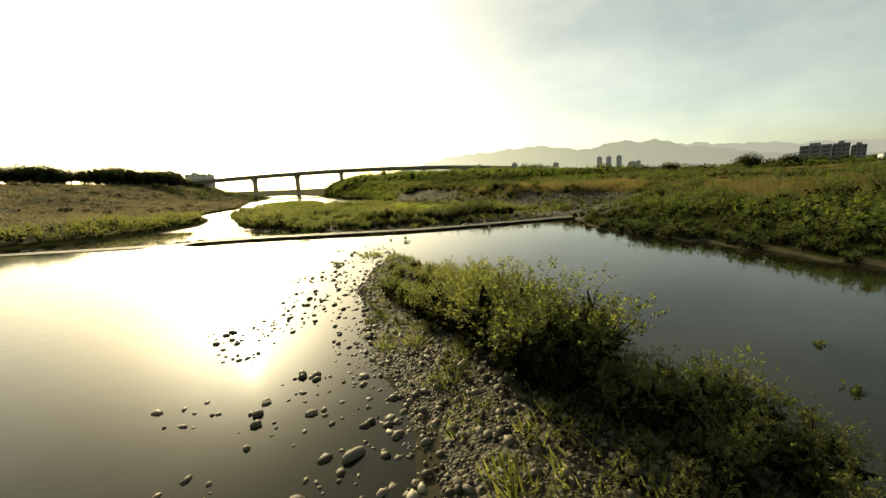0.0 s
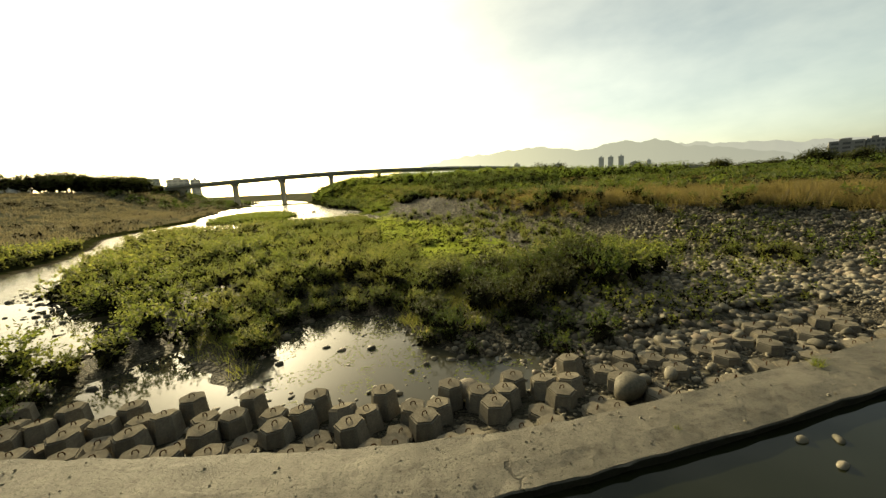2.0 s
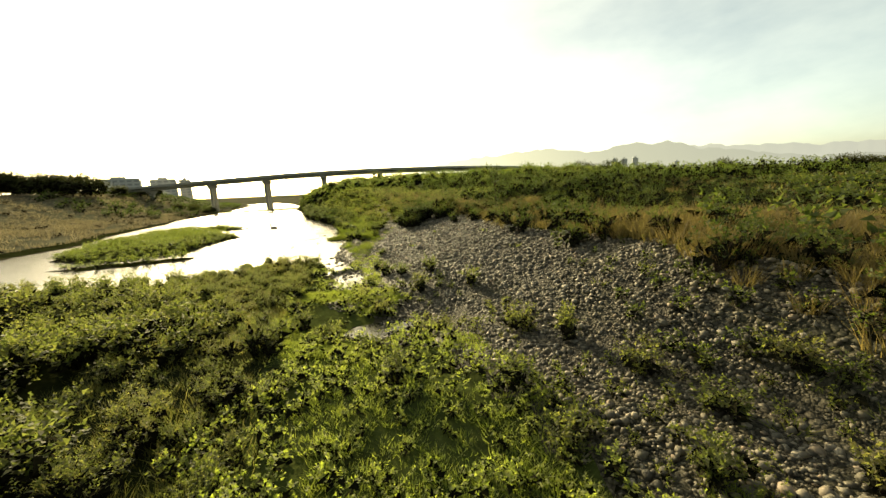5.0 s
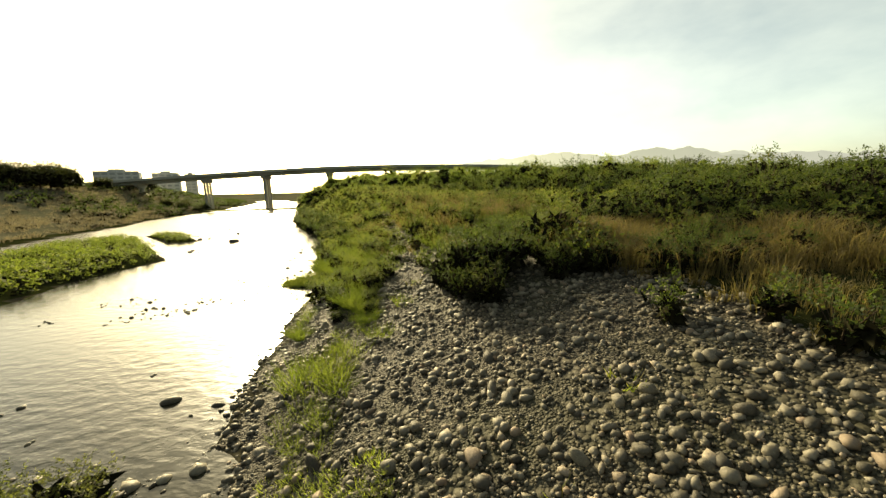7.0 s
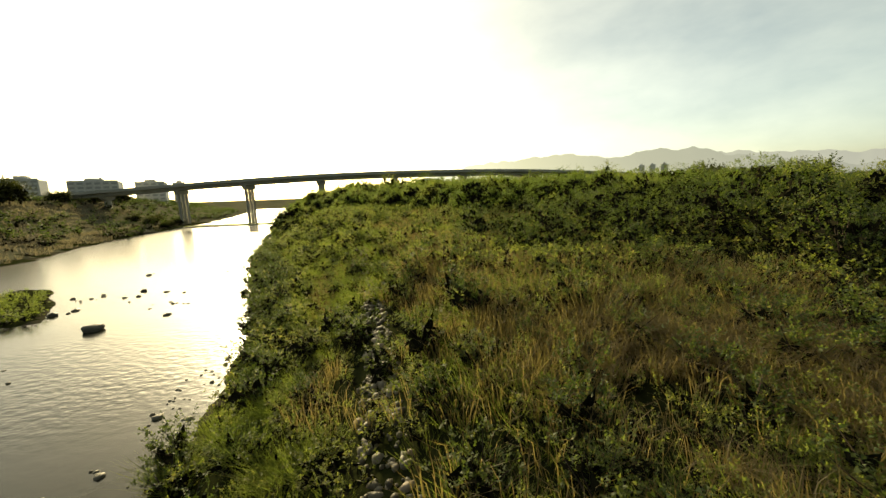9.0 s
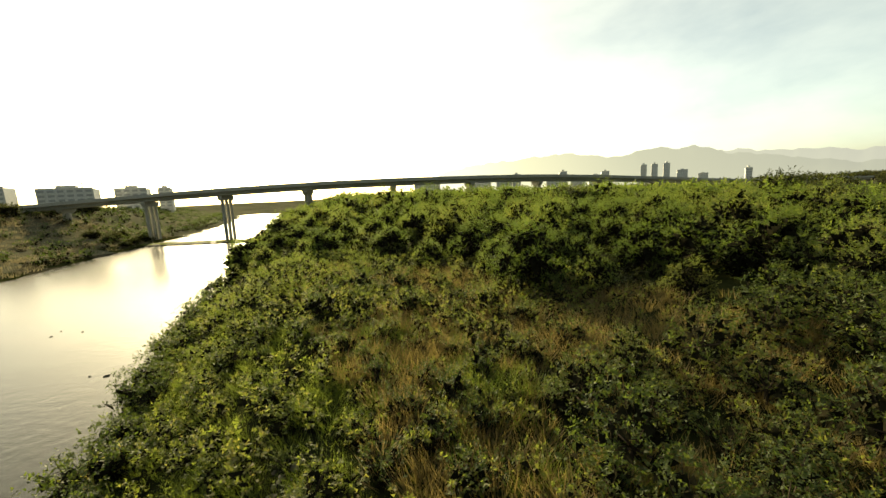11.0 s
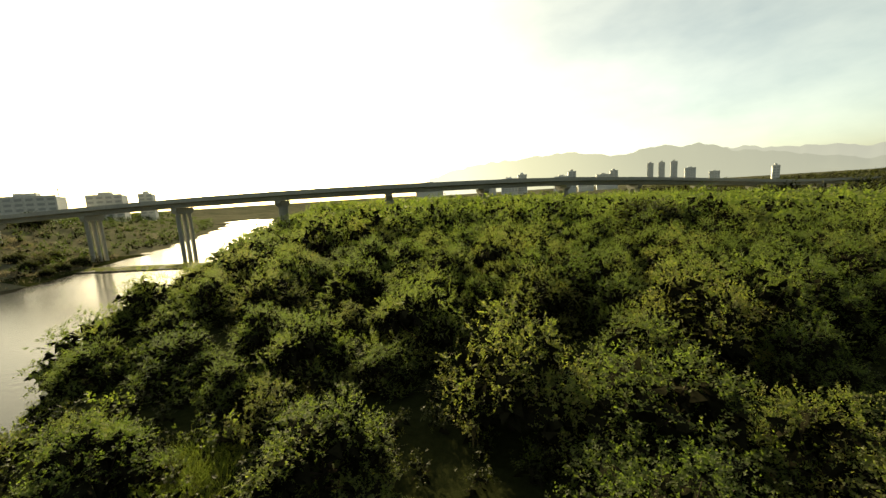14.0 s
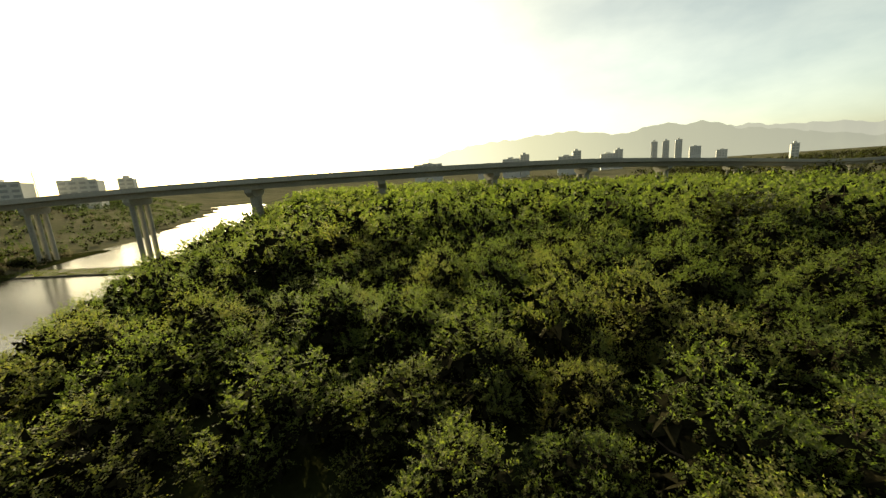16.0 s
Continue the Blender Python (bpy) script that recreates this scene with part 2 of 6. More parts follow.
def noise_node(t, scale, detail=5.0, rough=0.6, coords="Object"):
    c, n = t.nodes.new("ShaderNodeTexCoord"), t.nodes.new("ShaderNodeTexNoise")
    n.inputs["Scale"].default_value, n.inputs["Detail"].default_value = scale, detail
    n.inputs["Roughness"].default_value = rough
    t.links.new(c.outputs[coords], n.inputs["Vector"])
    return n


def mixed(t, fac, a, b, kind="MIX"):
    m = t.nodes.new("ShaderNodeMix")
    m.data_type, m.blend_type = "RGBA", kind
    for where, value in (("Factor", fac), ("A", a), ("B", b)):
        if isinstance(value, (int, float)):
            m.inputs[where].default_value = value
        elif isinstance(value, tuple):
            m.inputs[where].default_value = (*value, 1)
        else:
            t.links.new(value, m.inputs[where])
    return m.outputs["Result"]


def bumped(t, bsdf, height, strength, distance=0.05):
    b = t.nodes.new("ShaderNodeBump")
    b.inputs["Strength"].default_value, b.inputs["Distance"].default_value = strength, distance
    t.links.new(height, b.inputs["Height"])
    t.links.new(b.outputs["Normal"], bsdf.inputs["Normal"])


def plain_mat(name, stops, coarse, fine, rough=0.9, bump=0.4, depth=0.03, spec=0.0):
    """Colour from coarse stains and fine grain, with relief."""
    m, t, p = shader(name)
    big, small = noise_node(t, coarse), noise_node(t, fine, 7.0, 0.7)
    col = ramp_node(t, stops)
    t.links.new(big.outputs["Fac"], col.inputs["Fac"])
    grain = ramp_node(t, [(0.3, (0.72, 0.72, 0.72)), (0.7, (1.18, 1.18, 1.18))])
    t.links.new(small.outputs["Fac"], grain.inputs["Fac"])
    t.links.new(mixed(t, 1.0, col.outputs["Color"], grain.outputs["Color"], "MULTIPLY"), p.inputs["Base Color"])
    p.inputs["Roughness"].default_value, p.inputs["Specular IOR Level"].default_value = rough, spec
    bumped(t, p, small.outputs["Fac"], bump, depth)
    return m


def leaf_mat(name, stops, through_share=0.4, rough=0.6, thing_share=0.35, warm=(2.3, 2.3, 1.12)):
    """Leaves: colour by leaf and by plant, part of the light passes through."""
    m, t, p = shader(name)
    geo, info = t.nodes.new("ShaderNodeNewGeometry"), t.nodes.new("ShaderNodeObjectInfo")
    big = noise_node(t, 0.35, 3.0, 0.5, "Object")
    pick = t.nodes.new("ShaderNodeMath")
    pick.operation = "MULTIPLY_ADD"
    pick.inputs[1].default_value, pick.inputs[2].default_value = 0.34, 0.0
    t.links.new(geo.outputs["Random Per Island"], pick.inputs[0])
    add = t.nodes.new("ShaderNodeMath")
    add.operation = "MULTIPLY_ADD"
    add.inputs[1].default_value = thing_share
    t.links.new(info.outputs["Random"], add.inputs[0])
    t.links.new(pick.outputs[0], add.inputs[2])
    add2 = t.nodes.new("ShaderNodeMath")
    add2.operation = "MULTIPLY_ADD"
    add2.inputs[1].default_value = 0.46
    t.links.new(big.outputs["Fac"], add2.inputs[0])
    t.links.new(add.outputs[0], add2.inputs[2])
    col = ramp_node(t, stops)
    t.links.new(add2.outputs[0], col.inputs["Fac"])
    t.links.new(col.outputs["Color"], p.inputs["Base Color"])
    p.inputs["Roughness"].default_value, p.inputs["Specular IOR Level"].default_value = rough, 0.2
    tr = t.nodes.new("ShaderNodeBsdfTranslucent")
    lit = mixed(t, 1.0, col.outputs["Color"], warm, "MULTIPLY")
    t.links.new(lit, tr.inputs["Color"])
    mix = t.nodes.new("ShaderNodeMixShader")
    mix.inputs["Fac"].default_value = through_share
    t.links.new(p.outputs["BSDF"], mix.inputs[1])
    t.links.new(tr.outputs["BSDF"], mix.inputs[2])
    t.links.new(mix.outputs["Shader"], t.nodes["Material Output"].inputs["Surface"])
    return m


def water_mat(name, deep, rough, wave_size, height, stretch=1.0):
    m, t, p = shader(name)
    p.inputs["Base Color"].default_value = (*deep, 1)
    p.inputs["Roughness"].default_value, p.inputs["IOR"].default_value = rough, 1.33
    p.inputs["Specular IOR Level"].default_value = 0.5
    c, mp = t.nodes.new("ShaderNodeTexCoord"), t.nodes.new("ShaderNodeMapping")
    mp.inputs["Scale"].default_value = (1.0, stretch, 1.0)
    a, b = t.nodes.new("ShaderNodeTexNoise"), t.nodes.new("ShaderNodeTexNoise")
    a.inputs["Scale"].default_value, b.inputs["Scale"].default_value = 1 / wave_size, 0.05
    a.inputs["Detail"].default_value, b.inputs["Detail"].default_value = 3.0, 2.0
    t.links.new(c.outputs["Object"], mp.inputs["Vector"])
    t.links.new(mp.outputs["Vector"], a.inputs["Vector"])
    t.links.new(c.outputs["Object"], b.inputs["Vector"])
    patch = ramp_node(t, [(0.4, (0.12, 0.12, 0.12)), (0.62, (1, 1, 1))])
    t.links.new(b.outputs["Fac"], patch.inputs["Fac"])
    both = mixed(t, 1.0, a.outputs["Fac"], patch.outputs["Color"], "MULTIPLY")
    bumped(t, p, both, 1.0, height)
    return m


M_POOL = water_mat("still_water", (0.012, 0.014, 0.006), 0.06, 0.9, 0.006)
M_CALM = water_mat("calm_water", (0.050, 0.048, 0.032), 0.05, 0.8, 0.008)
M_SLOW = water_mat("slow_water", (0.026, 0.026, 0.015), 0.2, 0.9, 0.03, 1.3)
M_RIVER = water_mat("flowing_water", (0.026, 0.026, 0.015), 0.18, 0.7, 0.065, 1.5)
M_SOIL = plain_mat("meadow_soil", [(0.3, (0.015, 0.017, 0.007)), (0.55, (0.026, 0.030, 0.011)), (0.75, (0.036, 0.037, 0.016))], 0.15, 3.0, 0.95, 0.6, 0.1)
# paler than meadow soil, painting haze into far plain and left bank
M_FIELD = plain_mat("hazed_field_soil", [(0.3, (0.066, 0.072, 0.044)), (0.5, (0.105, 0.103, 0.068)), (0.7, (0.135, 0.128, 0.088))], 0.02, 0.6, 0.95, 0.3, 0.1)
M_MARSH = plain_mat("marsh_moss", [(0.3, (0.024, 0.029, 0.011)), (0.5, (0.066, 0.082, 0.024)), (0.75, (0.052, 0.058, 0.023))], 0.4, 5.0, 0.95, 0.8, 0.08)
M_BED = plain_mat("river_bed_mud", [(0.3, (0.036, 0.033, 0.022)), (0.7, (0.072, 0.066, 0.044))], 0.4, 4.0, 0.9, 0.5)
# near-black, so the shade inside bushes and crowns is in the colour
M_TWIG_SHADE = plain_mat("twig_shade", [(0.3, (0.012, 0.012, 0.007)), (0.7, (0.026, 0.024, 0.013))], 2.0, 14.0, 0.95, 0.7, 0.03)


def gravel_mat():
    """Packed pebbles: two sizes of rounded cells, each with its own grey."""
    m, t, p = shader("gravel_bed")
    c = t.nodes.new("ShaderNodeTexCoord")
    cols, highs = [], []
    for scale in (6.0, 15.0):
        v = t.nodes.new("ShaderNodeTexVoronoi")
        v.inputs["Scale"].default_value, v.inputs["Randomness"].default_value = scale, 1.0
        t.links.new(c.outputs["Object"], v.inputs["Vector"])
        sep = t.nodes.new("ShaderNodeSeparateColor")
        t.links.new(v.outputs["Color"], sep.inputs["Color"])
        r = ramp_node(t, [(0.0, (0.030, 0.026, 0.018)), (0.5, (0.073, 0.064, 0.045)), (0.85, (0.126, 0.111, 0.079)), (1.0, (0.21, 0.186, 0.136))])
        t.links.new(sep.outputs["Red"], r.inputs["Fac"])
        gap = ramp_node(t, [(0.0, (1.1, 1.1, 1.1)), (0.45, (0.9, 0.9, 0.9)), (0.8, (0.25, 0.25, 0.24))])
        t.links.new(v.outputs["Distance"], gap.inputs["Fac"])
        cols.append(mixed(t, 1.0, r.outputs["Color"], gap.outputs["Color"], "MULTIPLY"))
        highs.append(gap.outputs["Color"])
    patch, soil = noise_node(t, 0.9, 4.0), noise_node(t, 0.22, 4.0)
    pick = ramp_node(t, [(0.42, (0, 0, 0)), (0.55, (1, 1, 1))])
    t.links.new(patch.outputs["Fac"], pick.inputs["Fac"])
    both = mixed(t, pick.outputs["Color"], cols[0], cols[1])
    green = ramp_node(t, [(0.45, (0, 0, 0)), (0.7, (0.7, 0.7, 0.7))])
    t.links.new(soil.outputs["Fac"], green.inputs["Fac"])
    t.links.new(mixed(t, green.outputs["Color"], both, (0.046, 0.047, 0.022)), p.inputs["Base Color"])
    p.inputs["Roughness"].default_value, p.inputs["Specular IOR Level"].default_value = 0.75, 0.2
    bumped(t, p, mixed(t, pick.outputs["Color"], highs[0], highs[1]), 1.0, 0.09)
    return m


M_GRAVEL = gravel_mat()


def concrete_mat():
    """Old cast concrete: stains, pits, patches and hair cracks."""
    m, t, p = shader("weathered_concrete")
    big, mid, fine = noise_node(t, 0.55, 6.0, 0.65), noise_node(t, 3.2, 6.0, 0.7), noise_node(t, 26.0, 5.0, 0.75)
    col = ramp_node(t, [(0.3, (0.060, 0.055, 0.042)), (0.5, (0.108, 0.098, 0.076)), (0.72, (0.150, 0.137, 0.108))])
    t.links.new(big.outputs["Fac"], col.inputs["Fac"])
    blot = ramp_node(t, [(0.30, (0.45, 0.43, 0.40)), (0.46, (0.95, 0.95, 0.95)), (0.75, (1.2, 1.2, 1.18))])
    t.links.new(mid.outputs["Fac"], blot.inputs["Fac"])
    c1 = mixed(t, 1.0, col.outputs["Color"], blot.outputs["Color"], "MULTIPLY")
    pit = ramp_node(t, [(0.34, (0.4, 0.4, 0.4)), (0.44, (1, 1, 1)), (0.72, (1.25, 1.25, 1.25))])
    t.links.new(fine.outputs["Fac"], pit.inputs["Fac"])
    c2 = mixed(t, 1.0, c1, pit.outputs["Color"], "MULTIPLY")
    c, warp = t.nodes.new("ShaderNodeTexCoord"), noise_node(t, 0.8, 4.0, 0.7)
    at = mixed(t, 1.0, c.outputs["Object"], mixed(t, 1.0, warp.outputs["Color"], (1.6, 1.6, 1.6), "MULTIPLY"), "ADD")
    crack = t.nodes.new("ShaderNodeTexVoronoi")
    crack.feature = "DISTANCE_TO_EDGE"
    crack.inputs["Scale"].default_value = 0.25
    t.links.new(at, crack.inputs["Vector"])
    line = ramp_node(t, [(0.0, (0.35, 0.34, 0.32)), (0.008, (1, 1, 1))])
    gap = t.nodes.new("ShaderNodeMath")
    gap.operation = "MULTIPLY_ADD"
    gap.inputs[1].default_value = -0.12
    t.links.new(big.outputs["Fac"], gap.inputs[0])
    t.links.new(crack.outputs["Distance"], gap.inputs[2])
    shift = t.nodes.new("ShaderNodeMath")
    shift.operation = "ADD"
    shift.inputs[1].default_value = 0.071
    t.links.new(gap.outputs[0], shift.inputs[0])
    t.links.new(shift.outputs[0], line.inputs["Fac"])
    t.links.new(mixed(t, 1.0, c2, line.outputs["Color"], "MULTIPLY"), p.inputs["Base Color"])
    p.inputs["Roughness"].default_value, p.inputs["Specular IOR Level"].default_value = 0.72, 0.35
    high = mixed(t, 0.5, mixed(t, 1.0, mid.outputs["Fac"], pit.outputs["Color"], "MULTIPLY"), line.outputs["Color"])
    bumped(t, p, high, 0.9, 0.06)
    return m


M_CONCRETE = concrete_mat()
M_ALGAE_SHADE = plain_mat("wet_algae_shade", [(0.3, (0.016, 0.015, 0.009)), (0.7, (0.040, 0.036, 0.022))], 1.2, 12.0, 0.7, 0.6, 0.04, 0.2)
M_BLOCK = plain_mat("stained_block_concrete", [(0.3, (0.115, 0.102, 0.080)), (0.55, (0.195, 0.175, 0.138)), (0.75, (0.26, 0.235, 0.188))], 1.5, 22.0, 0.9, 0.5, 0.02)
M_BRIDGE = plain_mat("bridge_concrete", [(0.3, (0.40, 0.39, 0.34)), (0.7, (0.50, 0.49, 0.43))], 0.1, 2.0, 0.85, 0.2)
M_ASPHALT = plain_mat("road_asphalt", [(0.3, (0.045, 0.045, 0.045)), (0.7, (0.06, 0.06, 0.06))], 0.3, 20.0, 0.9, 0.3)
M_IRON = plain_mat("rusty_iron", [(0.3, (0.07, 0.04, 0.025)), (0.7, (0.13, 0.07, 0.04))], 6.0, 40.0, 0.8, 0.4)
M_BARK = plain_mat("bark", [(0.3, (0.042, 0.033, 0.024)), (0.7, (0.090, 0.072, 0.054))], 2.0, 18.0, 0.95, 0.7, 0.03)
M_FACADE = plain_mat("pale_facade", [(0.3, (0.617, 0.627, 0.608)), (0.7, (0.711, 0.711, 0.684))], 0.05, 1.0, 0.85, 0.05)
M_GREY = plain_mat("grey_render", [(0.3, (0.20, 0.20, 0.20)), (0.7, (0.27, 0.27, 0.26))], 0.05, 1.0, 0.85, 0.05)
M_DARKGLASS = plain_mat("shaded_window", [(0.3, (0.07, 0.075, 0.08)), (0.7, (0.11, 0.11, 0.11))], 0.1, 1.0, 0.25, 0.0, 0.0, 0.5)
# panes paled towards the wall, painting in the haze over far blocks
M_GLASSY = plain_mat("hazed_window", [(0.3, (0.40, 0.42, 0.42)), (0.7, (0.46, 0.47, 0.47))], 0.1, 1.0, 0.25, 0.0, 0.0, 0.5)
M_STEEL = plain_mat("grey_steel", [(0.3, (0.25, 0.25, 0.25)), (0.7, (0.33, 0.33, 0.33))], 0.5, 4.0, 0.5, 0.1)


def stone_mat():
    m, t, p = shader("river_stone")
    geo, info = t.nodes.new("ShaderNodeNewGeometry"), t.nodes.new("ShaderNodeObjectInfo")
    s = t.nodes.new("ShaderNodeMath")
    s.operation = "ADD"
    t.links.new(geo.outputs["Random Per Island"], s.inputs[0])
    t.links.new(info.outputs["Random"], s.inputs[1])
    fr = t.nodes.new("ShaderNodeMath")
    fr.operation = "FRACT"
    t.links.new(s.outputs[0], fr.inputs[0])
    col = ramp_node(t, [(0.0, (0.052, 0.046, 0.034)), (0.3, (0.104, 0.092, 0.068)), (0.6, (0.165, 0.147, 0.109)), (0.86, (0.24, 0.214, 0.163)), (0.95, (0.22, 0.163, 0.114)), (1.0, (0.40, 0.36, 0.28))])
    t.links.new(fr.outputs[0], col.inputs["Fac"])
    a, b = noise_node(t, 6.0, 4.0), noise_node(t, 45.0, 5.0, 0.7)
    grain = ramp_node(t, [(0.3, (0.65, 0.65, 0.63)), (0.7, (1.2, 1.2, 1.18))])
    t.links.new(a.outputs["Fac"], grain.inputs["Fac"])
    t.links.new(mixed(t, 1.0, col.outputs["Color"], grain.outputs["Color"], "MULTIPLY"), p.inputs["Base Color"])
    p.inputs["Roughness"].default_value = 0.6
    p.inputs["Specular IOR Level"].default_value = 0.28
    bumped(t, p, b.outputs["Fac"], 0.35, 0.02)
    return m


M_STONE = stone_mat()
M_WILLOW = leaf_mat("olive_shrub_leaf", [(0.1, (0.043, 0.053, 0.027)), (0.45, (0.078, 0.090, 0.038)), (0.7, (0.116, 0.116, 0.056)), (0.95, (0.168, 0.142, 0.082))], 0.58, warm=(2.35, 2.5, 1.12))
M_GREEN = leaf_mat("green_leaf", [(0.1, (0.021, 0.032, 0.012)), (0.45, (0.041, 0.062, 0.019)), (0.75, (0.071, 0.090, 0.029)), (0.97, (0.117, 0.102, 0.050))], 0.45)
M_TREE = leaf_mat("tree_leaf", [(0.1, (0.040, 0.050, 0.018)), (0.45, (0.074, 0.092, 0.030)), (0.75, (0.116, 0.126, 0.045)), (0.97, (0.150, 0.130, 0.056))], 0.52, thing_share=0.5, warm=(2.15, 2.6, 1.05))
# for dark trees, and to paint shade into undergrowth and pond shrubs
M_DARK = leaf_mat("dark_and_shade_leaf", [(0.1, (0.020, 0.026, 0.008)), (0.6, (0.037, 0.044, 0.013)), (0.95, (0.058, 0.060, 0.020))], 0.3)
M_TAN = leaf_mat("dry_grass", [(0.1, (0.046, 0.042, 0.020)), (0.4, (0.086, 0.073, 0.036)), (0.7, (0.130, 0.103, 0.056)), (0.95, (0.180, 0.138, 0.082))], 0.5, warm=(2.2, 2.15, 1.2))
M_GRASS = leaf_mat("green_grass", [(0.1, (0.042, 0.056, 0.018)), (0.45, (0.078, 0.095, 0.030)), (0.75, (0.114, 0.124, 0.044)), (0.95, (0.155, 0.126, 0.066))], 0.56, warm=(2.25, 2.5, 1.05))
M_LUSH = leaf_mat("lush_marsh_leaf", [(0.1, (0.096, 0.120, 0.036)), (0.5, (0.170, 0.198, 0.060)), (0.9, (0.232, 0.240, 0.094))], 0.5, warm=(2.25, 2.5, 1.0))
# dry grass, greyed to paint in the haze over the far bank
M_HAZED_HAY = leaf_mat("hazed_dry_meadow", [(0.1, (0.060, 0.056, 0.042)), (0.5, (0.098, 0.088, 0.066)), (0.9, (0.140, 0.122, 0.092))], 0.4, warm=(2.0, 1.95, 1.4))

# ---- the ground ----
LOW = -0.65                           # level of the river below the weir; the pool above it stands at 0
TOE_Y = [-40, 15, 22, 30, 36, 42, 48, 53, 57.6, 61, 64.5, 69, 75, 79.5, 84.7, 92, 104, 108, 114, 121.5, 131, 136.5, 143.5, 150, 157.5, 163, 168, 171, 178, 182, 188, 196, 205, 224, 248, 285, 303, 380, 470, 640, 900]
TOE_X = [24, 19, 17, 14.8, 14.2, 15.5, 19.0, 18.8, 15.6, 13.6, 11.0, 9.8, 8.2, 6.6, 4.4, -2, -9.5, -11, -14.3, -17.3, -18.8, -21.0, -23.4, -25.6, -28.0, -30.4, -33.4, -35.2, -38.8, -41.0, -44.4, -48.2, -52.2, -59, -68.5, -85, -91, -116, -152, -230, -360]
TOP_Y = [-40, 20, 30, 42, 48, 53, 57, 61, 65, 68, 70, 75, 84, 90, 95, 105, 113, 120, 126, 134, 140, 160, 172, 185, 200, 230, 300, 380, 470, 640, 900]
TOP_X = [34, 29, 26, 26, 31, 30.5, 27, 22.5, 18, 15.6, 13.6, 11.9, 8.7, 7.2, 6, 1.4, -1.0, -2.4, -5.2, -8.6, -11, -16.5, -23, -30.5, -37, -50, -76, -98, -130, -205, -330]
PLAT_Y = [-40, 40, 60, 66, 75, 92, 105, 125, 145, 160, 176, 200, 260, 900]
PLAT_Z = [1.7, 1.9, 2.4, 2.7, 2.8, 3.0, 3.2, 3.5, 4.2, 5.0, 5.8, 6.8, 7.2, 8.0]
LEFT_Y = [-40, 44, 60, 67, 78, 86, 91, 100, 107, 124, 148, 168, 187, 208, 232, 262, 325, 400, 520, 640, 900]
LEFT_X = [-62, -52, -46, -46, -49.5, -54, -57, -64, -69, -73, -77, -88, -96, -103, -117, -128, -149, -180, -240, -320, -480]
CREST_X = [-172, -173, -174, -174, -175, -176, -176, -177, -178, -179, -181, -183, -184, -186, -188, -192, -212, -250, -330, -400, -560]
RIVER = [(-7.6, 42.0), (-8.7, 43.9), (-10.7, 44.9), (-12.3, 46.7), (-13.3, 47.9), (-13.4, 46.3), (-13.8, 44.5), (-15.6, 44.2), (-17.4, 44.9), (-17.1, 46.4), (-16.3, 48.9),
         (-17.2, 50.0), (-19.7, 51.5), (-24.5, 54.2), (-31, 59), (-36, 67), (-44.8, 81.8), (-52, 94), (-56, 103), (-46, 109), (-31, 108), (-25.4, 110.1), (-23.2, 112.9), (-19, 112.9),
         (-16.1, 113.6), (-17.5, 121.5), (-18.8, 131), (-19.2, 132.7), (-22.7, 133.0), (-22.9, 134.5), (-20.2, 136.4), (-21.4, 136.9), (-23.6, 143.5), (-25.8, 150), (-28.2, 157.5), (-30.6, 163), (-33.6, 168), (-35.4, 171), (-39.0, 178), (-41.2, 182), (-44.6, 188), (-48.4, 196),
         (-52.4, 205), (-59.2, 224), (-68.7, 248), (-85.2, 285), (-91.2, 303), (-116.2, 380), (-152.2, 470),
         (-230, 640), (-320, 640), (-240, 520), (-180, 400), (-149, 325), (-128, 262), (-117, 232), (-103, 208), (-96, 187), (-88, 168),
         (-77, 148), (-73, 124), (-69, 107), (-64, 100), (-57, 91), (-49.5, 78), (-46, 67), (-46, 60), (-56, 45), (-60, 39.4), (-43, 38.6), (-30, 39.0), (-25.5, 40.9), (-22, 41.0), (-12, 40.5)]
POND = [(-8.1, 44.7), (-8.8, 47.8), (-9.2, 48.7), (-8.2, 49.8), (-4.3, 50.2), (-3.3, 47.5), (-2.1, 45.4), (-0.5, 44.6), (2.0, 44.7), (1.2, 43.0), (-3, 41.4), (-8.2, 41.9)]
ISLETS = [[(-41, 127), (-43, 138), (-43, 147), (-52, 156), (-70, 173), (-75, 165), (-68, 140), (-60, 127), (-50, 123)],
          [(-36, 121), (-37, 124), (-45, 122), (-52, 119), (-46, 117.5)],
          [(-51, 164.5), (-56, 170), (-66, 179), (-72, 180), (-70, 176), (-61, 168), (-56, 163)]]
PUDDLES = [[(-4.9, 82.5), (-3.5, 82.2), (-3.4, 79.8), (-4.7, 79.9)], [(-6.2, 67.2), (-5.0, 69.2), (-4.2, 67.6), (-5.0, 66.2)],
           [(-11.6, 103), (-11.2, 106.8), (-12.3, 108.4), (-13.6, 108.0), (-14.4, 107.2), (-12.9, 104.6), (-12.4, 103)], [(-15.4, 114), (-13.9, 111.6), (-13.8, 110.1), (-14.6, 109.2), (-14.8, 108.0), (-15.8, 108.7), (-15.4, 110.3), (-16.4, 112.6)],
           [(-9.5, 94), (-7, 95.5), (-5.6, 94.6), (-8, 93)], [(-0.6, 57.2), (1.2, 57.8), (1.8, 56.8), (0.2, 56.3)]]
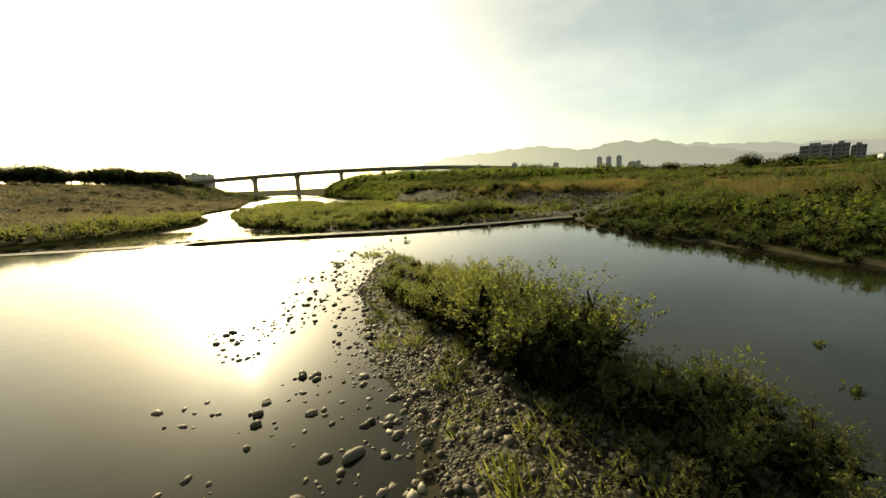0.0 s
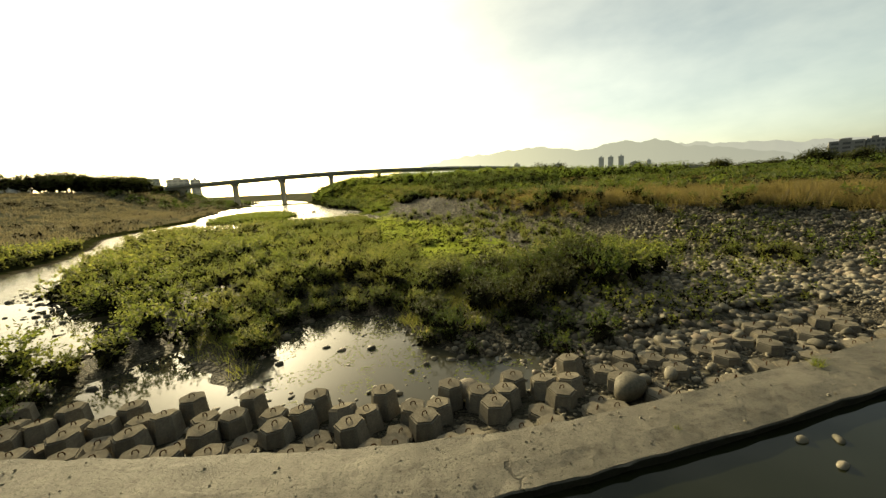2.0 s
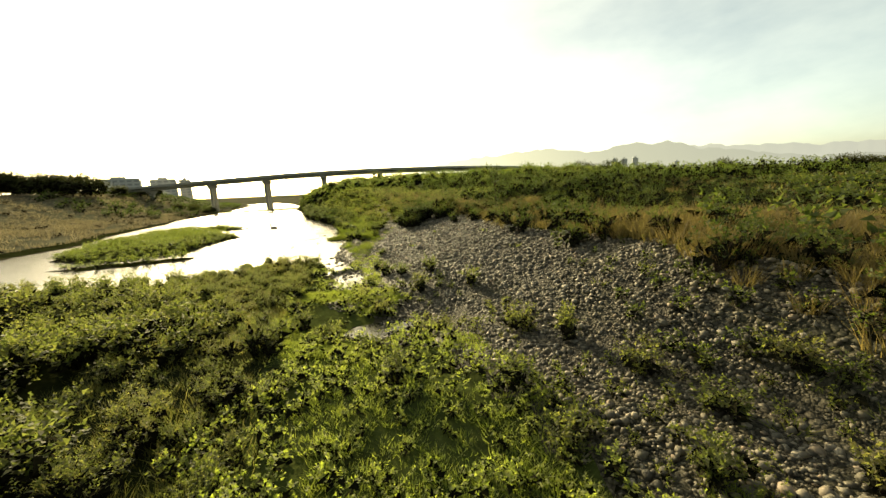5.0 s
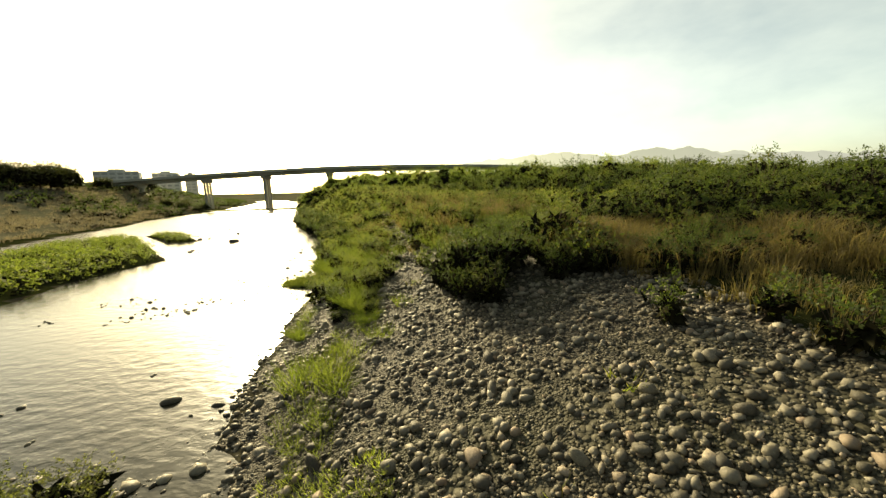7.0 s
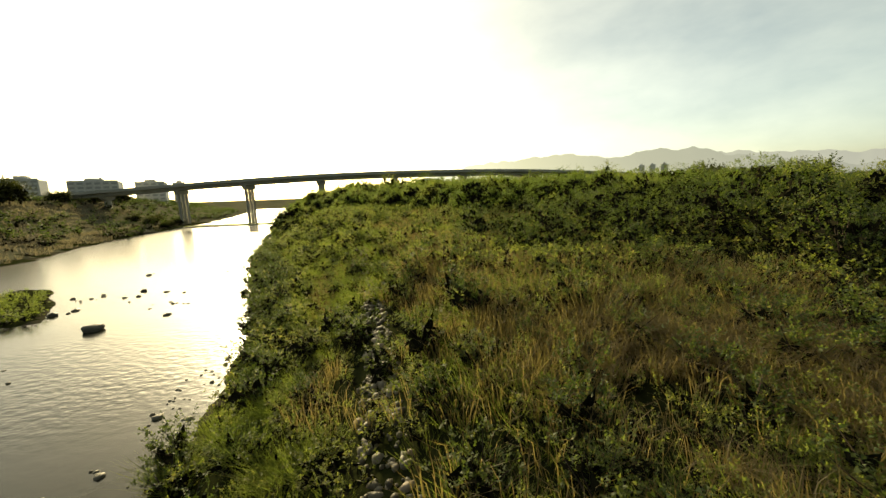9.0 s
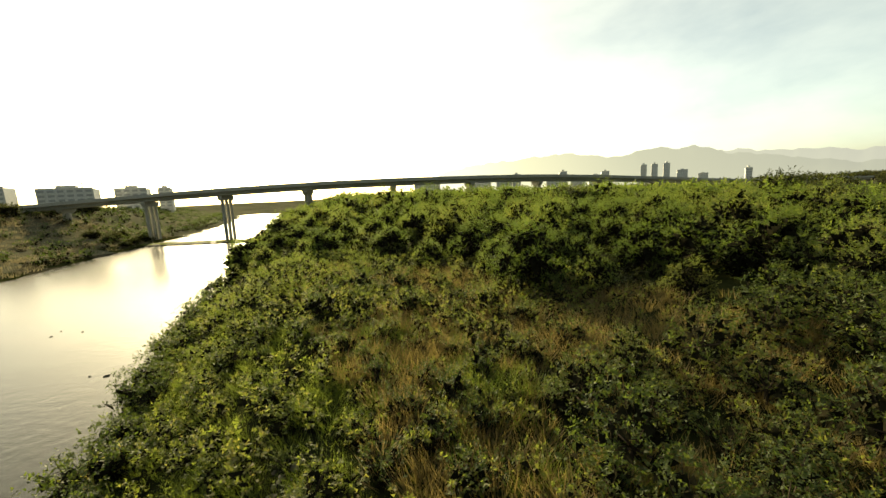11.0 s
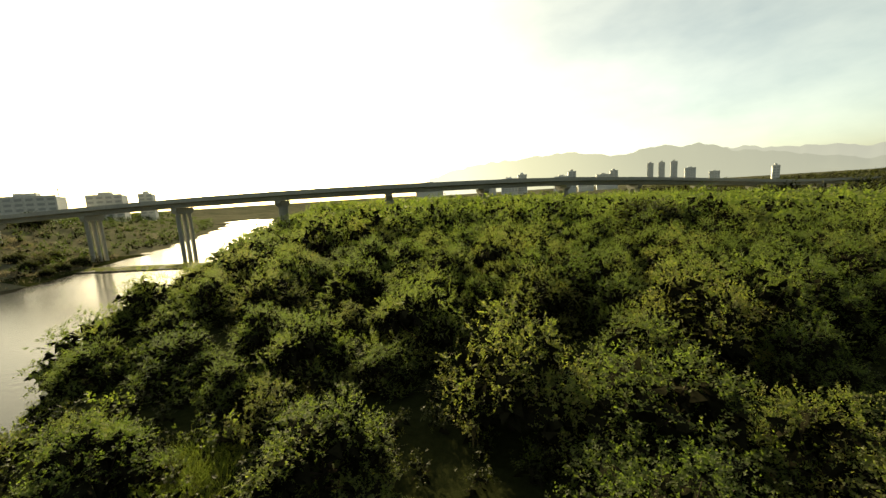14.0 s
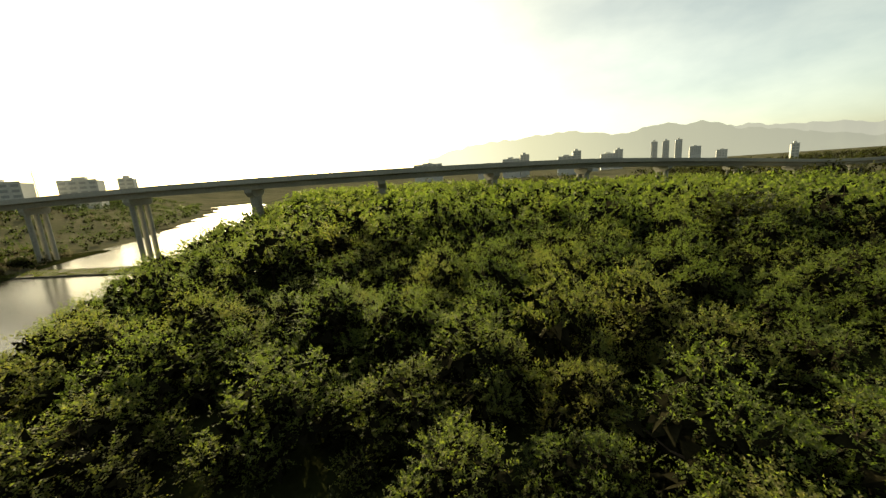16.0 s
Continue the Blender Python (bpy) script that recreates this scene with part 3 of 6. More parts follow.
SPIT = [(-3.0, 25.6), (-3.6, 24.2), (-3.7, 22), (-3.8, 18), (-3.9, 16.8), (-3.5, 15), (-3.1, 13.6), (-2.2, 9), (-1.2, 7.4), (-0.6, 6.2), (-0.4, 4.7), (0, 2), (0.5, -10), (10, -10), (7, 0),
        (5.7, 3.4), (5.3, 5.4), (4.7, 7), (4.2, 8.3), (3.9, 11), (3.4, 13.4), (2.8, 14.8), (1.9, 15.5), (1.0, 16.9), (-0.3, 18.7), (-1.0, 20.2), (-1.4, 22.4), (-2.1, 24.5)]
WEIR_UP = [(-64, 36.9), (-43, 36.1), (-30, 36.4), (-25.5, 36.9), (-18.2, 37.9), (-8.4, 37.6), (-3.6, 37.5), (-0.5, 37.9), (3.5, 38.8), (9.6, 40.4), (17, 42.3)]
WEIR_DOWN = [(-64, 38.7), (-43, 38.0), (-30, 38.5), (-25.5, 40.4), (-19.5, 40.4), (-9.2, 39.7), (-3.6, 39.4), (-0.4, 39.6), (3.2, 40.3), (9.0, 41.9), (16.2, 43.9)]


def weir_mid(x):
    u, d = np.array(WEIR_UP), np.array(WEIR_DOWN)
    m = (u + d) / 2
    return np.interp(x, m[:, 0], m[:, 1])


def toe(y):
    return np.interp(y, TOE_Y, TOE_X)


def top(y):
    return np.interp(y, TOP_Y, TOP_X)


def marsh_left(y):
    return np.interp(y, [56, 61.7, 66.4, 69, 72, 76, 84.5, 98.7, 107], [-3.6, -4.0, -6.2, -7.1, -7.6, -8.9, -10.7, -13.6, -15.8])


def marsh_right(y):
    return np.interp(y, [56, 60, 63, 68, 72, 76, 80, 90, 104, 110], [-1.8, 0.3, 2.2, 1.5, 0.6, 0.3, 0.0, -4.6, -12.0, -13.4])


def plateau(x, y):
    z = np.interp(y, PLAT_Y, PLAT_Z)
    far = np.clip(x - top(y) - 30, 0, None)
    z = z + (np.minimum(z, 3.4) - z) * ease(far, 15, 130)
    return z + 0.6 * (wave(x, y, 9) - 0.5) + 0.3 * (wave(x, y, 3) - 0.5)


def ground_z(x, y):
    x, y = np.asarray(x, float), np.asarray(y, float)
    rough = 0.30 * (wave(x, y, 5) - 0.5) + 0.14 * (wave(x, y, 1.7) - 0.5)
    below = y > weir_mid(x)
    # valley floor below the weir
    wet = np.maximum(signed(x, y, RIVER), signed(x, y, POND))
    dry = np.full(x.shape, -99.0)
    for p in ISLETS:
        dry = np.maximum(dry, signed(x, y, p))
    wet = np.minimum(wet, -dry)
    for p in PUDDLES:
        wet = np.maximum(wet, signed(x, y, p) + 0.3)
    wet = wet + 0.9 * (wave(x, y, 2.3) - 0.5)
    floor = np.where(wet > 0, LOW - np.minimum(0.22 * wet, 0.9), LOW + np.minimum(0.16 * -wet, 0.55 + rough))
    # pool above the weir, with its gravel spit
    spit = signed(x, y, SPIT) + 0.8 * (wave(x, y, 1.9) - 0.5)
    pool = np.where(spit > 0, np.minimum(0.13 * spit, 0.38) + 0.3 * rough, np.maximum(0.16 * spit, -1.3))
    floor = np.where((y < weir_mid(x) + 5.2) & (x > 1.5) & (x < 14), np.minimum(floor, -0.34 + 0.6 * rough), floor)
    z = np.where(below, floor, pool)
    # right bank and plateau
    a, b = toe(y), top(y)
    r = np.clip((x - a + 1.2 * (wave(x, y, 6) - 0.5)) / (b - a), -1, 1.0)
    climb = np.clip(r, 0, 1)
    climb = 0.75 * climb + 0.25 * ease(climb, 0, 1)
    base = np.where(below, np.where(r > 0, np.maximum(z, LOW + 0.1), z), np.where(r > 0, np.maximum(z, 0.05), z))
    z = base + (plateau(x, y) - base) * climb
    z = np.where(r > 0, z + 0.5 * rough, z)
    # left bank up to the embankment
    e, c = np.interp(y, LEFT_Y, LEFT_X), np.interp(y, LEFT_Y, CREST_X)
    u = (e - x) / (e - c)
    bank = LOW * ease(y, 30, 62) + 2.0 * ease(u, -0.02, 0.16) + 12.6 * ease(u, 0.22, 1.0) + 4 * ease(u, 1.2, 4) + 1.6 * rough * ease(u, 0.0, 0.2)
    return np.where(u > -0.02, np.maximum(bank, z), z)


def steps(near0, near1, pitch, far0, far1):
    a = [near0]
    s = pitch
    while a[-1] > far0:
        s *= 1.16
        a.append(a[-1] - s)
    b = [near1]
    s = pitch
    while b[-1] < far1:
        s *= 1.16
        b.append(b[-1] + s)
    return np.array(a[:0:-1] + list(np.arange(near0, near1, pitch)) + b)


gx, gy = steps(-80, 36, 1.05, -4600, 4600), steps(-4, 205, 1.05, -600, 4900)
GX, GY = np.meshgrid(gx, gy)
GZ = ground_z(GX, GY)
nx, ny = len(gx), len(gy)
idx = np.arange(nx * ny).reshape(ny, nx)
quads = np.stack([idx[:-1, :-1], idx[:-1, 1:], idx[1:, 1:], idx[1:, :-1]], -1).reshape(-1, 4)
cx, cy = ((GX[:-1, :-1] + GX[1:, 1:]) / 2).ravel(), ((GY[:-1, :-1] + GY[1:, 1:]) / 2).ravel()
cz = ((GZ[:-1, :-1] + GZ[1:, 1:]) / 2).ravel()
cr = (cx - toe(cy)) / (top(cy) - toe(cy))
kind = np.zeros(len(cx), int)
kind[(cr > -0.35 + 0.5 * wave(cx, cy, 5)) & (cr < 0.98) & (cy > 44) & (cy < 128)] = 1
kind[(cy > 55) & (cy < 104) & (cx > marsh_right(cy)) & (cx < toe(cy) + 1)] = 1
kind[(cy > 58) & (cy < 112) & (cx > marsh_left(cy)) & (cx < marsh_right(cy))] = 2
kind[(signed(cx, cy, SPIT) > -2) & (cy < 40)] = 1
# far ground takes the soil paled for haze
kind[cy > 345] = 4
kind[cx < np.interp(cy, LEFT_Y, LEFT_X) - 4] = 4
kind[(cz < LOW + 0.05) & (cy > 40)] = 3
kind[(cz < 0.0) & (cy < weir_mid(cx))] = 3
kind[(cy > 40) & (cy < 57) & (cx > -18) & (cx < 22)] = 1
ground = new("ground", mesh_of("ground", np.stack([GX, GY, GZ], -1).reshape(-1, 3), quads, [M_SOIL, M_GRAVEL, M_MARSH, M_BED, M_FIELD], kind, True))
tagged(ground, "river valley floor of gravel, mud and meadow soil between banks", "ground", kind="structure")


def flat(name, outline, z, mat, label, cat="water"):
    bm = bmesh.new()
    bm.faces.new([bm.verts.new((x, y, z)) for x, y in outline])
    bmesh.ops.triangulate(bm, faces=bm.faces)
    ob = bm_part(name, bm, mat)
    for p in ob.data.polygons:
        if p.normal.z < 0:
            p.flip()
    return tagged(ob, label, cat, kind="structure")


mids = [((a + c) / 2, (b + d) / 2) for (a, b), (c, d) in zip(WEIR_UP, WEIR_DOWN)]
flat("pool_water", [(-130, -300), (60, -300), (40, 48)] + mids[::-1] + [(-130, 47)], 0.0, M_POOL, "still olive pool water that mirrors a hazy sky")
flat("river_water", [(-130, 47)] + mids + [(23, 60), (10, 120), (0, 168), (-130, 168)], LOW, M_RIVER, "shallow rippled river water glittering against the sun")
flat("lower_river_water", [(-130, 168), (0, 168), (-10, 200), (-60, 320), (-120, 460), (-200, 650), (-420, 900), (-560, 900), (-300, 560)], LOW, M_SLOW, "slow river water that mirrors the bright sky")
flat("pond_water", [(-62, 43.6), (-40, 41.6), (-20, 39.9), (-9, 39.0), (-3.5, 38.7), (3, 39.6), (6.5, 45), (-2, 53), (-17.5, 52.5), (-26, 57), (-54, 60)], LOW + 0.004, M_CALM, "calm shallow water below the weir that mirrors the bright sky")

# ---- the weir ----
bm = bmesh.new()
prof = []
WU, WD = np.array(WEIR_UP), np.array(WEIR_DOWN)
ss = np.linspace(0, len(WU) - 1, 150)
wu = np.stack([np.interp(ss, range(len(WU)), WU[:, k]) for k in (0, 1)], 1)
wd = np.stack([np.interp(ss, range(len(WD)), WD[:, k]) for k in (0, 1)], 1)
for k in (0, 1):
    wu[:, k] = np.convolve(np.pad(wu[:, k], 6, "reflect", reflect_type="odd"), np.ones(13) / 13, "valid")
    wd[:, k] = np.convolve(np.pad(wd[:, k], 6, "reflect", reflect_type="odd"), np.ones(13) / 13, "valid")
rings = []
for n, (u, d) in enumerate(zip(wu, wd)):
    j = lambda s: 0.06 * (wave(n * 0.9 + s * 37, s * 11.0, 1.3) - 0.5)
    row = []
    for f, z in ((0.0, -1.5), (0.012, 0.0), (0.0 + j(1), 0.155), (0.015 + j(1), 0.19), (0.2, 0.20), (0.4, 0.215), (0.6, 0.205), (0.8, 0.19), (0.97 + j(2), 0.16), (1.0 + j(2), 0.06), (1.02, -1.5)):
        p = u + (d - u) * f
        low = float(np.interp(p[0], [-29.5, -27.8, -26.4, -24.2], [0.3, -0.3, -0.3, 1.0]))
        row.append(bm.verts.new((p[0], p[1] + (j(3) * 1.2 if 0 <= f < 0.05 else 0), (z + 0.05 * (wave(n * 0.6, f * 9, 1.0) - 0.5)) * low if z > 0 else z)))
    rings.append(row)
for a, b in zip(rings, rings[1:]):
    for k in range(len(a) - 1):
        bm.faces.new((a[k], b[k], b[k + 1], a[k + 1]))
# edge faces: wet stain and the undercut's shade, both put into the colour
dark = [n % (len(rings[0]) - 1) in (0, 1, len(rings[0]) - 2) for n in range(len(bm.faces))]
weir = bm_part("weir", bm, M_CONCRETE)
weir.data.materials.append(M_ALGAE_SHADE)
weir.data.polygons.foreach_set("material_index", np.array(dark, np.int32))
tagged(weir, "low worn concrete river weir with broken edges", "weir", kind="structure")

# ---- concrete blocks below the weir ----
def hex_block(height, r):
    bm = bmesh.new()
    bottom = [bm.verts.new((1.32 * r * math.cos(radians(60 * k + 30)), 1.32 * r * math.sin(radians(60 * k + 30)), -0.6)) for k in range(6)]
    upper = [bm.verts.new((r * math.cos(radians(60 * k + 30)), r * math.sin(radians(60 * k + 30)), height)) for k in range(6)]
    bm.faces.new(upper)
    for k in range(6):
        bm.faces.new((bottom[k], bottom[(k + 1) % 6], upper[(k + 1) % 6], upper[k]))
    rim = [e for e in bm.edges if all(v in upper for v in e.verts)]
    bmesh.ops.bevel(bm, geom=rim, offset=0.035, segments=2, affect="EDGES")
    return bm


def loop_bar():
    pts = [(-0.06, 0, -0.05), (-0.06, 0, 0.05), (-0.035, 0, 0.09), (0.035, 0, 0.09), (0.06, 0, 0.05), (0.06, 0, -0.05)]
    v, f = sticks([(a, b, 0.013, 0.013) for a, b in zip(pts, pts[1:])], 6)
    return mesh_of("lifting_loop", v, f, M_IRON)


LOOP = loop_bar()
protos = []
for size in ((0.42, 0.37), (0.40, 0.35), (0.50, 0.355), (0.38, 0.36)):
    b = bm_part("concrete_block", hex_block(size[0], size[1]), M_BLOCK)
    lp = part("lifting_loop", LOOP, b, "rusty iron lifting loop")
    lp.location = (0, 0, size[0])
    tagged(b, "dark hexagonal concrete block with an iron lifting loop", "concrete block", "blocks below the weir")
    protos.append(b)
used = set()


def set_block(k, x, y, z, turn, lean=0.0):
    m = pose(x, y, z, lean, lean * 0.6, turn)
    if k not in used:
        used.add(k)
        protos[k].matrix_world = m
    else:
        copy_thing(protos[k], m)


gen = np.random.default_rng(21)
for n in range(33):
    x = -45.96 + n * 1.82
    y0 = float(np.interp(x, wd[:, 0], wd[:, 1])) + 0.3 * ease(x, -3, 1)
    # the row sinks a little towards both ends
    down = 0.10 * ease(-x, 8, 12) + 0.06 * ease(x, 2, 5)
    j = lambda s=0.04: gen.normal() * s
    # an upright block, two that lean against each other behind it, a tall one at the back and low ones at the weir
    set_block(0, x + j(), y0 + 1.12 + j(), -0.44 - down + j(0.03), 30 + j(7), j(3))
    set_block(1, x - 0.31 + j(), y0 + 1.76 + j(), -0.47 - down + j(), j(9), -5 + j(6))
    set_block(1, x + 0.36 + j(), y0 + 1.74 + j(), -0.47 - down + j(), j(9), -5 + j(6))
    if x < 4 or gen.random() < 0.75:
        set_block(2, x + 0.66 + j(0.06), y0 + 2.46 + j(0.06), -0.49 - down + j(), 30 + j(20), j(3))
    set_block(3, x + 0.98 + j(0.08), y0 + 0.98 + j(0.08), -0.72 + j(0.06), gen.random() * 60, j(8))
    set_block(3, x + 0.55 + j(0.06), y0 + 0.40 + j(), -0.56 + j(), gen.random() * 60, j(5))
    set_block(3, x + 1.22 + j(0.06), y0 + 0.42 + j(), -0.58 + j(), gen.random() * 60, j(5))

# ---- the road bridge ----
BR = np.array([(-420, 352), (-330, 333), (-240, 322), (-190, 319), (-150, 317.5), (-114, 313.5), (-76, 307.5), (-42, 313), (-10, 325), (23, 341), (58, 356), (95, 371), (132, 386), (170, 402), (300, 460)], float)
DECK_TOP = np.array([12.5, 14.5, 17.5, 18.6, 19.8, 20.5, 20.7, 20.7, 20.5, 20.0, 18.4, 16.2, 13.8, 11.8, 9.5])
bridge = tagged(new("road_bridge"), "long grey concrete girder road bridge on piers across the river", "bridge")
bs = np.linspace(0, len(BR) - 1, 14 * 8 + 1)


def smooth_curve(vals):
    out = np.interp(bs, range(len(vals)), vals)
    return np.convolve(np.pad(out, 6, "reflect", reflect_type="odd"), np.hanning(15)[1:-1] / np.hanning(15).sum(), "valid")


bxs, bys, bzs = smooth_curve(BR[:, 0]), smooth_curve(BR[:, 1]), smooth_curve(DECK_TOP)
bt = np.stack([np.gradient(bxs), np.gradient(bys)], 1)
bt /= np.linalg.norm(bt, axis=1)[:, None]
bn = np.stack([-bt[:, 1], bt[:, 0]], 1)


def along(name, i0, i1, prof, mat, label=""):
    bm = bmesh.new()
    rows = []
    for i in range(i0, i1 + 1):
        rows.append([bm.verts.new((bxs[i] + bn[i, 0] * o, bys[i] + bn[i, 1] * o, bzs[i] + z)) for o, z in prof])
    for a, b in zip(rows, rows[1:]):
        for k in range(len(prof)):
            bm.faces.new((a[k], b[k], b[(k + 1) % len(prof)], a[(k + 1) % len(prof)]))
    bm.faces.new(rows[0])
    bm.faces.new(rows[-1])
    return bm_part(name, bm, mat, bridge, label)


for s in range(14):
    a, b = s * 8, s * 8 + 8
    along("girder", a, b, [(-5.4, -1.0), (5.4, -1.0), (5.4, -1.35), (3.4, -1.6), (3.1, -2.9), (-3.1, -2.9), (-3.4, -1.6), (-5.4, -1.35)], M_BRIDGE)
    along("roadway", a, b, [(-5.0, -0.99), (5.0, -0.99), (5.0, -0.93), (-5.0, -0.93)], M_ASPHALT, "dark asphalt roadway")
    for side in (-1, 1):
        along("parapet", a, b, [(side * 5.05, -1.0), (side * 5.4, -1.0), (side * 5.35, 0.0), (side * 5.15, 0.0)], M_BRIDGE)
for s in range(3, 14):
    i = s * 8
    x, y, z = bxs[i], bys[i], bzs[i] - 2.95
    ang = math.degrees(math.atan2(bt[i, 1], bt[i, 0]))
    gz = float(ground_z(np.array([x]), np.array([y]))[0]) - 2.5
    pier = new("pier")
    pier.parent = bridge
    pier.matrix_world = pose(x, y, 0, 0, 0, ang)
    wide = s in (4, 5)
    bm = bmesh.new()
    capw = 3.6 if wide else 3.4
    lo, hi = z - 1.9, z
    cap = [bm.verts.new(p) for p in ((-1.0, -capw, hi), (-1.0, capw, hi), (-1.0, capw, hi - 0.8), (-1.0, 2.0 if not wide else 3.1, lo), (-1.0, -2.0 if not wide else -3.1, lo), (-1.0, -capw, hi - 0.8))]
    f = bm.faces.new(cap)
    ext = bmesh.ops.extrude_face_region(bm, geom=[f])
    bmesh.ops.translate(bm, vec=(2.0, 0, 0), verts=[v for v in ext["geom"] if isinstance(v, bmesh.types.BMVert)])
    bm_part("pier_cap", bm, M_BRIDGE, pier)
    for off in ((-2.3, 0, 2.3) if wide else ((0,) if s < 8 else (-1.6, 1.6))):
        rad = 0.68 if wide else (1.5 if s < 8 else 0.9)
        v, fc = sticks([((0, off, gz), (0, off, lo + 0.05), rad, rad)], 16)
        part("column", mesh_of("column", v, fc, M_BRIDGE, smooth=True), pier)

# low sill that crosses the river beneath the bridge
bm = bmesh.new()
sill_rows = []
for n in range(41):
    x = -166 + 2.2 * n
    y = 299 - 0.06 * (x + 120)
    sill_rows.append([bm.verts.new((x, y + o + 0.5 * (wave(x, o, 4) - 0.5), z)) for o, z in ((-4.4, -1.8), (-3.6, -0.35), (3.6, -0.15), (4.4, -1.8))])
for a, b in zip(sill_rows, sill_rows[1:]):
    for k in range(3):
        bm.faces.new((a[k], b[k], b[k + 1], a[k + 1]))
tagged(bm_part("river_sill", bm, M_ALGAE_SHADE), "low dark mossy sill across the river beneath the bridge", "sill", kind="structure")

# ---- plants ----
def on_ground(x, y, sink=0.0):
    return np.stack([x, y, ground_z(x, y) - sink], 1)


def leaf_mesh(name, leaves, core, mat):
    """Leaves with a dark twig mass inside, its colour standing for the plant's inner shade."""
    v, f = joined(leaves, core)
    return mesh_of(name, v, f, [mat, M_TWIG_SHADE], np.arange(len(f)) >= len(leaves[1]))


def shrub_proto(name, gen, height, radius, leaves, length, width, mat, stems, shade_bits=36):
    """Stems that fan out from the root, with leaf lumps along their upper part."""
    lines, centres, radii = [], [], []
    for _ in range(stems):
        a = gen.random() * 2 * np.pi
        r = radius * (0.25 + 0.75 * gen.random())
        h = height * (0.6 + 0.4 * gen.random()) * (1 - 0.25 * (r / radius) ** 2)
        mid = np.array([math.cos(a) * r * 0.45, math.sin(a) * r * 0.45, h * 0.55])
        end = np.array([math.cos(a) * r, math.sin(a) * r, h])
        lines += [((0, 0, -0.1), mid, 0.022 * height, 0.013 * height), (mid, end, 0.013 * height, 0.004 * height)]
        for f in (0.35, 0.65, 0.95):
            centres.append(mid + (end - mid) * f + gen.normal(size=3) * 0.07 * radius)
            radii.append(radius * (0.30 + 0.12 * gen.random()))
        centres.append(mid * np.array([1.2, 1.2, 0.7]))
        radii.append(radius * 0.3)
    v, f = sprays(gen, np.array(centres), np.array(radii) * 0.9, leaves, length, width, 0.8 if leaves > 400 else 0.4, 8 if leaves > 400 else 5, 3.0 if leaves > 400 else 1.5, 0.3)
    v[:, 2] = np.abs(v[:, 2] - 0.02) + 0.02
    core = leaf_cloud(gen, np.array(centres) * np.array([0.72, 0.72, 0.66]), np.array(radii) * 0.5, int(shade_bits * 1.6), radius * 0.34, radius * 0.26)
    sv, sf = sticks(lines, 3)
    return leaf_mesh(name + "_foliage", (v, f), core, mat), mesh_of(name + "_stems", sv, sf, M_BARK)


def trimmed(lines):
    thick, thin = sticks(lines[:1], 6), sticks(lines[1:], 3)
    return joined(thick, thin)


def tree_proto(gen, height, radius, leaves, length, width, mat, lumps=16, flatness=0.62, trunk_share=0.4, girth=1.0, shade_bits=100, skirt=0.30):
    lines, centres, radii = [], [], []
    fork = np.array([gen.normal() * 0.15, gen.normal() * 0.15, height * trunk_share])
    lines.append(((0, 0, -0.3), fork, 0.03 * height * girth, 0.02 * height * girth))
    for k in range(lumps):
        a, r = k * 2.4 + gen.normal() * 0.3, radius * math.sqrt((k + 0.5) / lumps) * (0.85 + 0.3 * gen.random())
        h = height * (1 - (1 - trunk_share) * flatness * (r / radius) ** 2) * (0.86 + 0.14 * gen.random())
        end = np.array([math.cos(a) * r, math.sin(a) * r, h - 0.12 * height])
        bend = (fork + end) / 2 + np.array([0, 0, -0.05 * height])
        lines += [(fork, bend, 0.012 * height * girth, 0.008 * height * girth), (bend, end, 0.008 * height * girth, 0.003 * height)]
        low = end * np.array([1.0, 1.0, skirt + 0.33 * gen.random()]) + gen.normal(size=3) * 0.12 * radius
        centres += [end, end * np.array([1.02, 1.02, 0.88]) + gen.normal(size=3) * 0.12 * radius, low]
        radii += [radius * (0.27 + 0.17 * gen.random()), radius * 0.27, radius * 0.26]
    v, f = sprays(gen, np.array(centres), np.array(radii) * 0.92, leaves, length, width, 0.35, 9 if leaves > 1500 else 5, 3.6 if leaves > 800 else 1.4, 0.35)
    core = leaf_cloud(gen, np.array(centres) * np.array([0.82, 0.82, 0.82]), np.array(radii) * 0.62, int(shade_bits * 3), radius * 0.20, radius * 0.19, 0.25)
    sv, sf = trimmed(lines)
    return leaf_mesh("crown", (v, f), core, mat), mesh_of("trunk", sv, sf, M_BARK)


def plant(name, protos, spots, sizes, label, cat, group, names):
    """One object with its two parts at each spot."""
    for n, ((x, y, z), s) in enumerate(zip(spots, sizes)):
        leaf, wood = protos[n % len(protos)]
        ob = tagged(new(name), label, cat, group)
        ob.matrix_world = pose(x, y, z, 0, 0, (n * 137.5) % 360) @ Matrix.Diagonal((s * (0.9 + 0.2 * ((n * 7) % 5) / 4), s, s * (0.9 + 0.2 * ((n * 3) % 7) / 6), 1))
        part(names[0], leaf, ob)
        part(names[1], wood, ob)


def arrays(pair):
    """Foliage of one plant: places, triangles and the number of its leaves, which come before the dark core."""
    me = pair[0]
    v = np.empty(len(me.vertices) * 3, np.float32)
    me.vertices.foreach_get("co", v)
    f = np.empty(len(me.polygons) * 3, np.int32)
    me.polygons.foreach_get("vertices", f)
    slot = np.empty(len(me.polygons), np.int32)
    me.polygons.foreach_get("material_index", slot)
    return v.reshape(-1, 3).astype(float), f.reshape(-1, 3), int((slot == 0).sum())


